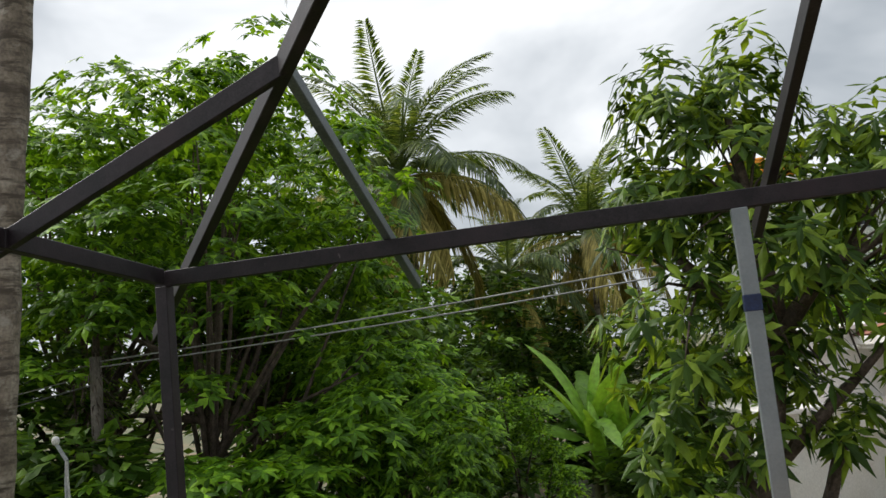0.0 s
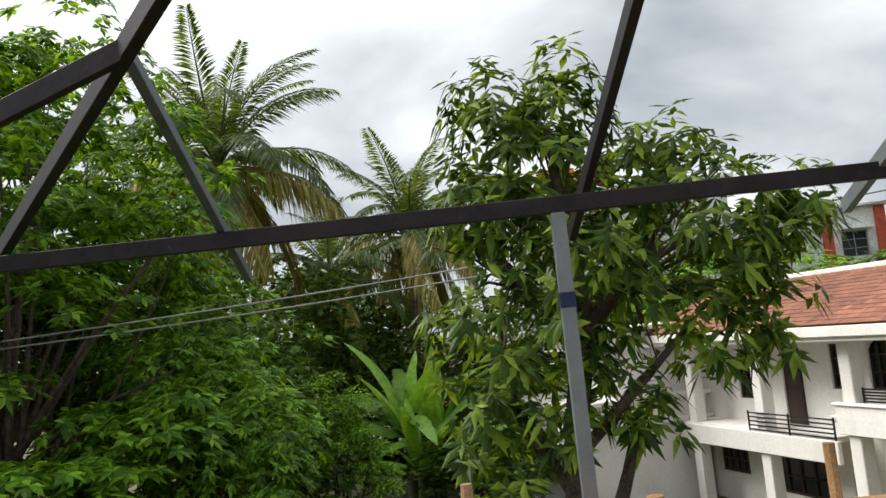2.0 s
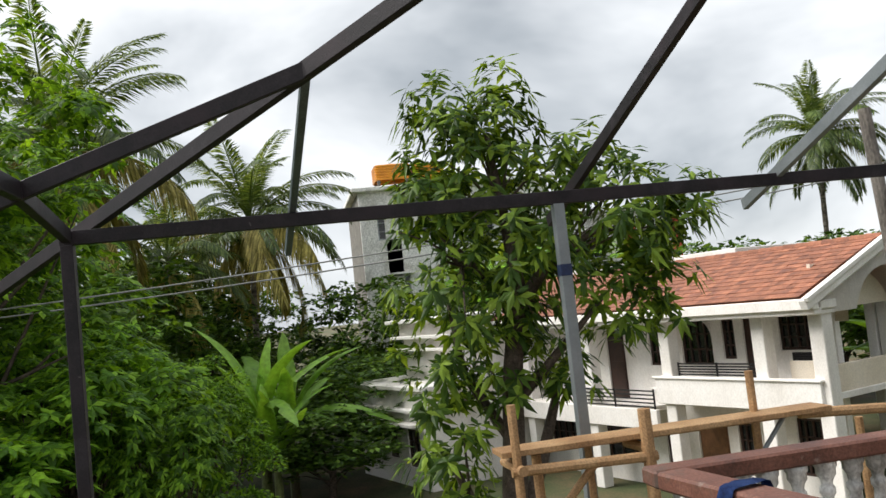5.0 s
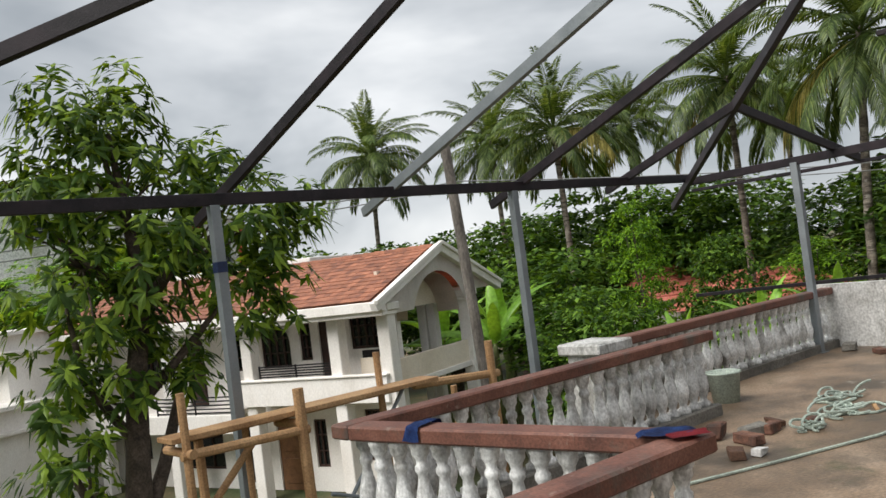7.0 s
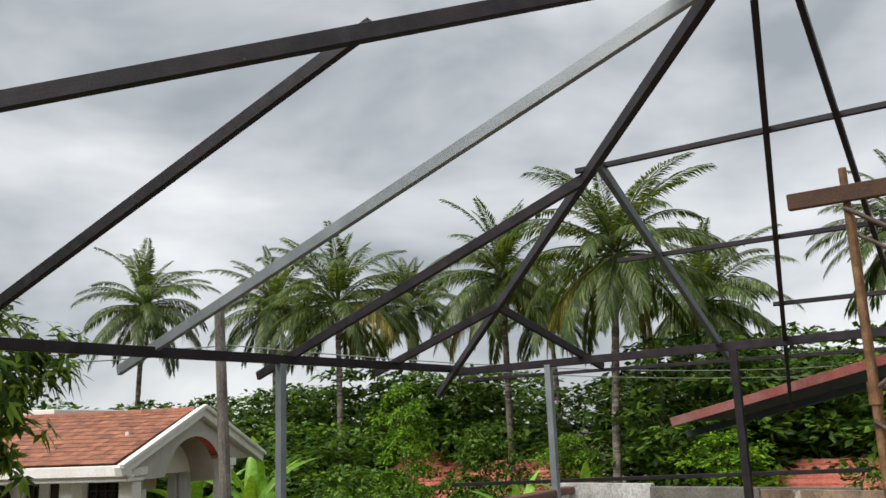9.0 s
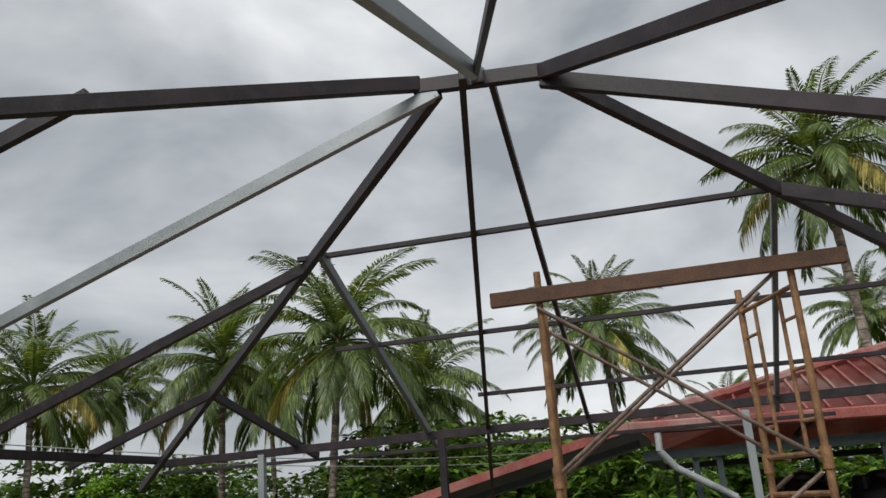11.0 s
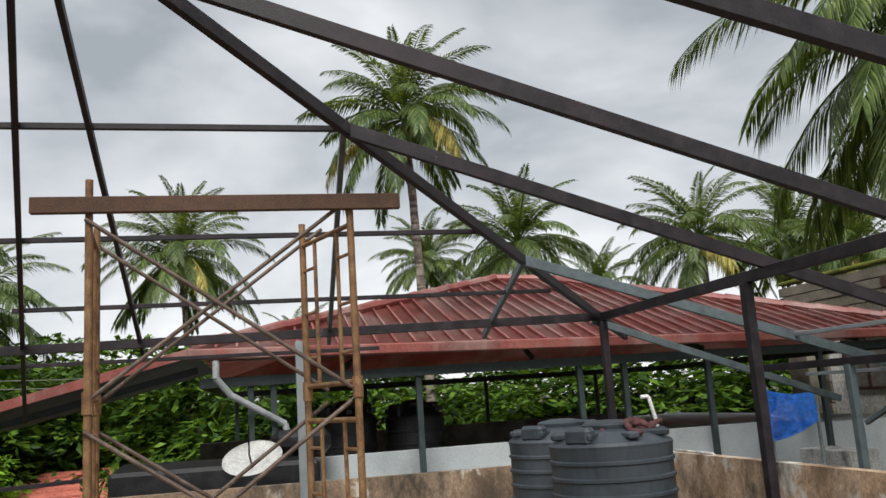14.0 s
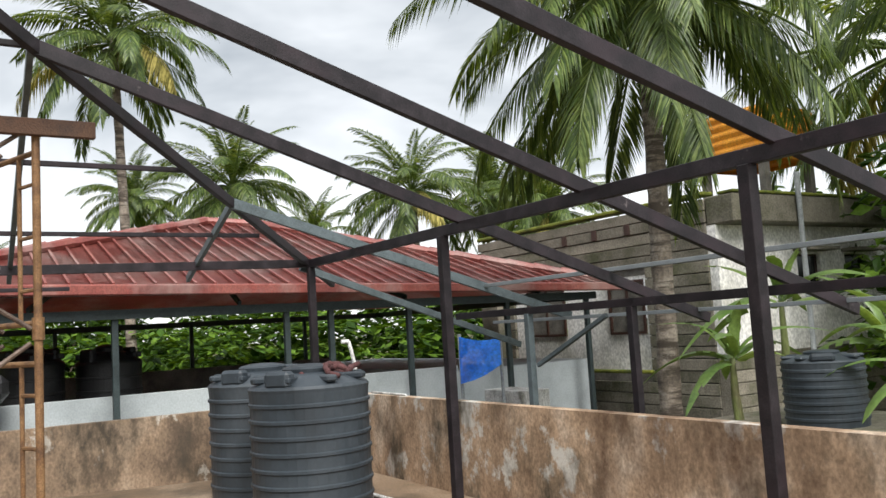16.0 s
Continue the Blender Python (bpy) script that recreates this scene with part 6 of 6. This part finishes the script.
def tarp():
    """A sheet that hangs from two poles and bellies outward."""
    bm = bmesh.new()
    n = 14
    A, B = Vector((9.88, -9.36, 1.36)), Vector((9.5, -9.92, 1.30))
    out = Vector((-0.82, 0.57, 0))
    grid = []
    for i in range(n + 1):
        u = i / n
        top = A.lerp(B, u) - Vector((0, 0, 0.05 * math.sin(math.pi * u)))
        drop = 0.76 - 0.34 * u
        grid.append([bm.verts.new(top - Vector((0, 0, drop * j / n)) + out * (0.30 * j / n + 0.05 * noise.noise(Vector((i * 0.45, j * 0.3, 0))) + 0.05 * math.sin(math.pi * j / n))) for j in range(n + 1)])
    for i in range(n):
        for j in range(n):
            bm.faces.new((grid[i][j], grid[i + 1][j], grid[i + 1][j + 1], grid[i][j + 1]))
    bmesh.ops.solidify(bm, geom=bm.faces[:], thickness=0.008)
    tp = thing("tarpaulin", "bright blue tarpaulin hung on poles beside the shed wall", "tarpaulin")
    part("sheet", bm, M["tarp"], tp, smooth=True)
    for q in (A, B):
        part("pole", rod(bmesh.new(), (q.x + 0.03, q.y - 0.03, GROUND), (q.x + 0.03, q.y - 0.03, q.z + 0.04), 0.03), M["pvc"], tp)
    bm = bmesh.new()
    box(bm, (9.5, -10.9, GROUND), (10.6, -10.3, 0.38), 0.01)
    part("wall", bm, M["whitewash"], tp)


tarp()
bm = bmesh.new()
box(bm, (2.0, -11.7, GROUND), (5.4, -9.2, 0.2), 0.02)
tagged(part("plinth", bm, M["block"]), "broad mossy block plinth beside the parapet", "plinth")
drum((3.92, -10.35, 0.2), 0.44, 0.82, "black water tank on a plinth among banana leaves")


# ---- scaffolds, wires and clutter ----
M["scaffold"] = material("rusty_yellow_scaffold_paint", (0.20, 0.105, 0.045), 0.65, 0.1, (0.10, 0.05, 0.025), (0.29, 0.17, 0.08), 8, 90, 0.3)
M["brace"] = material("rusty_brace_steel", (0.115, 0.08, 0.062), 0.6, 0.3, (0.06, 0.04, 0.03), (0.2, 0.15, 0.12), 8, 90, 0.3)
M["plank"] = material("brown_plank", (0.085, 0.042, 0.024), 0.75, 0, None, None, 6, 80, 0.4)
M["new_plank"] = material("pale_timber", (0.42, 0.245, 0.115), 0.7, 0, (0.30, 0.16, 0.07), (0.52, 0.33, 0.17), 3, 70, 0.3)
M["old_pole"] = material("weathered_pole", (0.17, 0.15, 0.13), 0.9, 0, (0.08, 0.07, 0.06), (0.26, 0.23, 0.2), 5, 50, 0.5, streak=0.7)
M["wire"] = material("pale_cable", (0.25, 0.25, 0.24), 0.7)
M["brick"] = material("broken_brick", (0.13, 0.06, 0.04), 0.9, 0, (0.07, 0.045, 0.035), (0.28, 0.14, 0.09), 7, 60, 0.5, spread=0.4)
M["cable_bundle"] = material("pale_green_cable", (0.36, 0.42, 0.36), 0.6)


def scaffold_tower():
    s = thing("scaffold_tower", "rusty yellow frame scaffold tower with a plank on top", "scaffold")
    for near, far, top in (((4.7, -0.52), (5.6, -0.42), 3.36), ((4.7, -2.47), (5.6, -2.14), 3.18)):
        for (x, y), (ox, oy), ztop in ((near, far, top), (far, near, 3.18)):
            part("standard", rod(bmesh.new(), (x, y, fall(y)), (x, y, ztop), 0.029, n=12), M["scaffold"], s)
            ix, iy = x + (ox - x) * 0.27, y + (oy - y) * 0.27
            for lo, hi in ((0.25, 1.45), (1.75, 2.98)):
                part("ladder_bar", rod(bmesh.new(), (ix, iy, lo), (ix, iy, hi), 0.017, n=8), M["scaffold"], s)
                for k in range(3):
                    z = lo + (hi - lo) * (k + 0.6) / 3.2
                    part("rung", rod(bmesh.new(), (x, y, z), (ix, iy, z), 0.015, n=6), M["scaffold"], s)
            part("collar", rod(bmesh.new(), (x, y, 1.62), (x, y, 1.78), 0.042, n=12), M["scaffold"], s)
        for z in (1.45, 1.74, 2.98):
            part("transom", rod(bmesh.new(), (*near, z), (*far, z), 0.022, n=8), M["scaffold"], s)
    for x, dy in ((4.66, 0.0), (5.64, 0.1)):
        a, b = -0.5 + dy, -2.42 + dy
        for lo, hi in ((0.2, 1.5), (1.7, 3.05)):
            part("cross_brace", rod(bmesh.new(), (x, a, hi), (x, b, lo), 0.017, n=8), M["brace"], s)
            part("cross_brace", rod(bmesh.new(), (x + 0.03, a, lo), (x + 0.03, b, hi + 0.1), 0.017, n=8), M["brace"], s)


scaffold_tower()
bm = bmesh.new()
box(bm, (4.62, -2.87, 3.09), (4.68, -0.12, 3.215), 0.006)
tagged(part("scaffold_plank", bm, M["plank"]), "dark brown timber plank laid on the scaffold", "plank")


def yard_scaffold():
    s = thing("timber_platform", "makeshift work platform of pale planks on wooden poles", "scaffold")
    part("plank", bar(bmesh.new(), (0.30, 4.82, 0.575), (2.86, 4.90, 0.575), 0.26, 0.04, 0.004), M["new_plank"], s)
    part("plank", bar(bmesh.new(), (0.55, 5.0, 0.53), (2.60, 5.04, 0.53), 0.16, 0.04, 0.004), M["new_plank"], s)
    for x, y, z, r in ((0.40, 4.68, 0.91, 0.035), (1.34, 4.66, 0.77, 0.05), (2.34, 4.97, 0.90, 0.035), (3.69, 4.95, 0.80, 0.045), (0.62, 4.98, 0.5, 0.04), (1.02, 5.0, 0.5, 0.03), (3.30, 5.1, 0.42, 0.035)):
        part("pole", rod(bmesh.new(), (x + 0.04, y, GROUND), (x, y, z), r, r * 0.9, 9), M["new_plank"], s)
    for p, q, r in (((0.36, 4.68, 0.46), (1.40, 4.66, 0.44), 0.036), ((2.70, 4.95, 0.535), (3.80, 4.98, 0.46), 0.04), ((0.4, 5.05, 0.47), (0.42, 4.6, 0.47), 0.035), ((1.34, 4.62, 0.5), (1.36, 5.1, 0.47), 0.035),
                    ((0.55, 5.0, -0.15), (1.05, 4.9, 0.42), 0.03), ((0.42, 4.7, -0.06), (0.95, 4.85, -0.1), 0.03)):
        part("ledger", rod(bmesh.new(), p, q, r, n=9), M["new_plank"], s)
    for p, q in (((0.55, 4.5, 0.10), (1.45, 4.55, -0.25)), ((1.5, 4.6, -0.10), (2.2, 4.6, -0.35)), ((1.75, 4.7, -0.2), (2.55, 4.9, 0.55))):
        part("brace", rod(bmesh.new(), p, q, 0.017, n=8), M["galvanised"], s, "thin grey steel pipe")


yard_scaffold()
tagged(part("wooden_pole", rod(bmesh.new(), (5.5, 6.75, GROUND), (5.15, 6.9, 3.25), 0.085, 0.065, 12), M["old_pole"]), "weathered grey wooden pole standing in the yard", "pole")


def utility_pole():
    p = thing("utility_pole", "old pole wrapped in dry creepers and cables", "utility pole", at=(-7.9, 11.3, GROUND))
    part("pole", rod(bmesh.new(), (0, 0, 0), (0.1, 0, 6.6), 0.12, 0.09), M["old_pole"], p)
    rng = np.random.default_rng(5)
    n = 260
    a = rng.uniform(0, 6.28, n)
    base = np.stack([0.25 * np.cos(a), 0.25 * np.sin(a), rng.normal(5.9, 0.5, n)], 1)
    out = np.stack([np.cos(a), np.sin(a), rng.normal(-0.2, 0.6, n)], 1)
    v, f = blades(base, out, np.tile([[0, 0, 1.0]], (n, 1)), rng.uniform(0.12, 0.38, n), np.full(n, 0.022), rng.uniform(0.2, 0.8, n))
    child("creeper", mesh_of("creeper", v, f, M["bark"]), p)


utility_pole()


def child_wire(pts, r):
    return new("overhead_wire", trunk_mesh("overhead_wire", pts, [r] * len(pts), M["wire"], 5))


def wire(p, q, sag, r=0.012):
    p, q = Vector(p), Vector(q)
    pts = [p.lerp(q, k / 14) - Vector((0, 0, sag * 4 * (k / 14) * (1 - k / 14))) for k in range(15)]
    w = child_wire(pts, r)
    return tagged(w, "thin pale overhead cable strung past the trees", "cable", group="overhead cables")


wire((-7.8, 11.3, 2.12), (9.0, 11.0, 3.25), 0.16)
wire((-7.8, 11.3, 2.04), (9.0, 11.2, 3.15), 0.2)
wire((-7.8, 11.3, 2.10), (-16, 9.0, 1.4), 0.2)
wire((-7.8, 11.3, 1.80), (-16, 8.6, 0.9), 0.2)
wire((-7.8, 11.3, 1.95), (-14, 7.0, 1.6), 0.3)
wire((9.0, 11.0, 3.25), (30.0, 2.0, 3.1), 0.4)
wire((9.0, 11.2, 3.15), (30.0, 1.6, 2.8), 0.4)



def yard_lamp():
    p = thing("yard_lamp", "small white bulb on a bent pipe with a loose white cable", "lamp", at=(-6.15, 8.6, GROUND))
    g = -GROUND + 0.75
    part("pipe", pipe(bmesh.new(), [(0, 0, 0), (0, 0, g - 0.1), (0.02, 0.0, g + 0.2), (-0.12, 0.0, g + 0.4)], 0.022, 8), M["pvc"], p)
    part("bulb", lathe(bmesh.new(), ((0.01, 0), (0.035, 0.01), (0.045, 0.05), (0.03, 0.09), (0.01, 0.1)), 14, pose(-0.12, 0, g + 0.38)), M["baluster"], p, smooth=True)
    part("cable", pipe(bmesh.new(), [(0.03, -0.02, g + 0.2), (0.06, -0.03, g - 0.2), (0.0, -0.04, g - 0.5), (-0.1, -0.04, g - 0.95), (-0.16, -0.02, g - 1.5)], 0.011, 6), M["baluster"], p, "loose white cable")


yard_lamp()

# loose things on the terrace
bm = bmesh.new()
bar(bm, (8.98, 6.0, 0.70), (8.98, 0.2, 0.90), 0.05, 0.05)
tagged(part("steel_pipe", bm, M["primer"]), "long dark steel tube laid along the white parapet", "steel tube")
bm = bmesh.new()
box(bm, (8.80, 3.75, 0.30), (8.96, 0.3, 0.705))
tagged(part("wall_outer", bm, M["grey_cement"]), "outer cement edge behind the white parapet", "wall", kind="structure")
bm = bmesh.new()
box(bm, (8.33, 1.3, -0.05), (8.39, 2.62, 0.745), 0.006)
tagged(part("cement_panel", bm, M["grey_cement"]), "bare grey cement slab leaning against the parapet", "slab")

rng = random.Random(11)


def tube_stack():
    s = thing("tube_stack", "stack of long dark steel tubes lying on the floor", "steel tubes")
    for k in range(7):
        y, z = 2.55 - 0.11 * (k % 4), 0.026 + 0.052 * (k // 4)
        part("tube", bar(bmesh.new(), (6.3 + rng.uniform(-0.2, 0.2), y - 0.75, z), (8.2, y - 0.25, z), 0.09, 0.048), M["primer"], s)


tube_stack()


def lump(at, size, turn, mat, label, category, name, rough=0.25):
    bm = bmesh.new()
    box(bm, tuple(-d / 2 for d in size), tuple(d / 2 for d in size), min(size) * 0.12)
    for v in bm.verts:
        v.co += Vector([noise.noise(v.co * 23 + Vector((k * 9.1 + at[0] * 3, at[1] * 5, 0))) * rough * min(size) for k in range(3)])
    ob = part(name, bm, M[mat])
    low = min((pose(0, 0, 0, 0, 0, turn) @ v.co).z for v in ob.data.vertices)
    ob.matrix_basis = pose(at[0], at[1], fall(at[1]) - low, 0, 0, turn)
    return tagged(ob, label, category, group="builders' debris")


for x, y, s, tn, m in ((3.70, 2.50, (0.2, 0.12, 0.1), 20, "brick"), (3.62, 2.18, (0.24, 0.11, 0.075), 70, "brick"), (3.86, 2.28, (0.23, 0.11, 0.08), -15, "grey_cement"), (3.22, 2.05, (0.16, 0.1, 0.07), 40, "plank"),
                     (4.0, 2.22, (0.2, 0.1, 0.07), 5, "brick"), (4.22, 2.3, (0.22, 0.06, 0.05), 60, "plank"), (4.35, 2.05, (0.15, 0.1, 0.05), 10, "brick"), (8.05, 3.4, (0.2, 0.15, 0.08), 15, "grey_cement"),
                     (7.8, 2.95, (0.18, 0.1, 0.06), 50, "brick"), (7.85, 2.1, (0.22, 0.16, 0.06), 12, "whitewash"), (3.35, 1.95, (0.1, 0.08, 0.05), 0, "whitewash"), (5.0, 1.85, (0.22, 0.03, 0.02), 30, "new_plank")):
    lump((x, y), s, tn, m, "broken brick or lump of mortar on the terrace floor", "rubble", "rubble")
# a plastic crate-like bucket and coils of pale cable
bm = bmesh.new()
lathe(bm, ((0.12, 0.0), (0.15, 0.26), (0.165, 0.27), (0.165, 0.285), (0.14, 0.285), (0.115, 0.02)), 18)
ob = part("bucket", bm, M["cable_bundle"], smooth=True)
ob.matrix_basis = pose(5.0, 3.2, 0)
tagged(ob, "pale green plastic bucket beside the balustrade", "bucket")


def cable_tangle(x, y, r, label):
    bm = bmesh.new()
    rg = random.Random(int(x * 100))
    for k in range(9):
        cx, cy, rr = x + rg.uniform(-r, r) * 0.7, y + rg.uniform(-r, r) * 0.5, r * rg.uniform(0.4, 0.9)
        pts = [Vector((cx + rr * math.cos(a) * (1 + 0.2 * math.sin(3 * a + k)), cy + rr * 0.6 * math.sin(a), 0.012 + 0.012 * k * (0.5 + 0.5 * math.sin(a + k)))) for a in [i * 2 * math.pi / 18 for i in range(rg.randint(11, 19))]]
        pipe(bm, pts, 0.011, 6)
    tagged(part("cable_tangle", bm, M["cable_bundle"]), label, "cable", group="tangled cable")


cable_tangle(4.75, 2.0, 0.28, "tangle of pale green cable on the floor")
cable_tangle(5.35, 2.25, 0.22, "loose coils of pale green cable on the floor")
cable_tangle(4.2, 1.95, 0.14, "short coil of pale wire on the floor")
bm = pipe(bmesh.new(), [(2.5, 2.0, 0.012), (3.2, 1.75, 0.012), (4.1, 1.45, 0.014), (5.6, 1.2, 0.012)], 0.011, 6)
tagged(part("steel_rod", bm, M["cable_bundle"]), "long thin pale rod lying on the floor", "rod")
bm = pipe(bmesh.new(), [(6.4, -5.55, fall(-5.5) + 0.02), (5.0, -5.6, fall(-5.6) + 0.02), (3.6, -5.5, fall(-5.5) + 0.02), (2.2, -5.62, fall(-5.6) + 0.02)], 0.02, 8)
tagged(part("water_pipe", bm, M["baluster"]), "white plastic water pipe along the parapet foot", "pipe")
bm = pipe(bmesh.new(), [(5.9, -5.5, fall(-5.3)), (5.9, -5.52, 1.2), (5.9, -5.46, 1.45), (5.9, -5.38, 1.45)], 0.02, 8)
tagged(part("standpipe", bm, M["baluster"]), "white plastic pipe rising beside the tanks", "pipe")
bm = pipe(bmesh.new(), [(7.2, -6.35, 0.81), (6.4, -6.35, 0.81), (6.35, -6.35, 0.80)], 0.014, 8)
tagged(part("pipe_end", bm, M["baluster"]), "short white pipe lying on the parapet", "pipe")


def sack():
    bm = bmesh.new()
    n = 14
    g = [[bm.verts.new((0.5 * (i / n - 0.5), 0.36 * (j / n - 0.5), 0.02 + 0.12 * math.sin(math.pi * i / n) ** 0.6 * math.sin(math.pi * j / n) ** 0.6 + 0.035 * noise.noise(Vector((i * 0.6, j * 0.6, 2))) * (0 < i < n) * (0 < j < n))) for j in range(n + 1)] for i in range(n + 1)]
    for i in range(n):
        for j in range(n):
            bm.faces.new((g[i][j], g[i + 1][j], g[i + 1][j + 1], g[i][j + 1]))
    r = bmesh.ops.extrude_face_region(bm, geom=bm.faces[:])
    for v in r["geom"]:
        if isinstance(v, bmesh.types.BMVert):
            v.co.z = 0.0
    bmesh.ops.recalc_face_normals(bm, faces=bm.faces)
    ob = part("sack", bm, M["yellow_cloth"], smooth=True)
    ob.matrix_basis = pose(4.35, -5.05, fall(-5.05), 0, 0, 20)
    tagged(ob, "pale yellow sack lying flat on the floor", "sack")


sack()


def rag():
    bm = bmesh.new()
    rg = random.Random(3)
    for k in range(10):
        a = rg.uniform(0, 6.28)
        pts = [Vector((0.26 * f * math.cos(a + f) + rg.uniform(-0.03, 0.03), 0.34 * f * math.sin(a + f), 0.06 + 0.04 * math.sin(5 * f + k) - 0.03 * f)) for f in (0, 0.25, 0.5, 0.75, 1)]
        pipe(bm, pts, 0.026, 7)
    ob = part("rag", bm, M["rag_cloth"], smooth=True)
    ob.matrix_basis = pose(5.38, -5.02, fall(-4.8) + 1.245, 0, 0, 30)
    tagged(ob, "knotted dull red rag on the tank lid", "cloth")


M["rag_cloth"] = material("dull_red_rag", (0.09, 0.035, 0.035), 0.95, 0, None, None, 12, 200, 0.4)
rag()
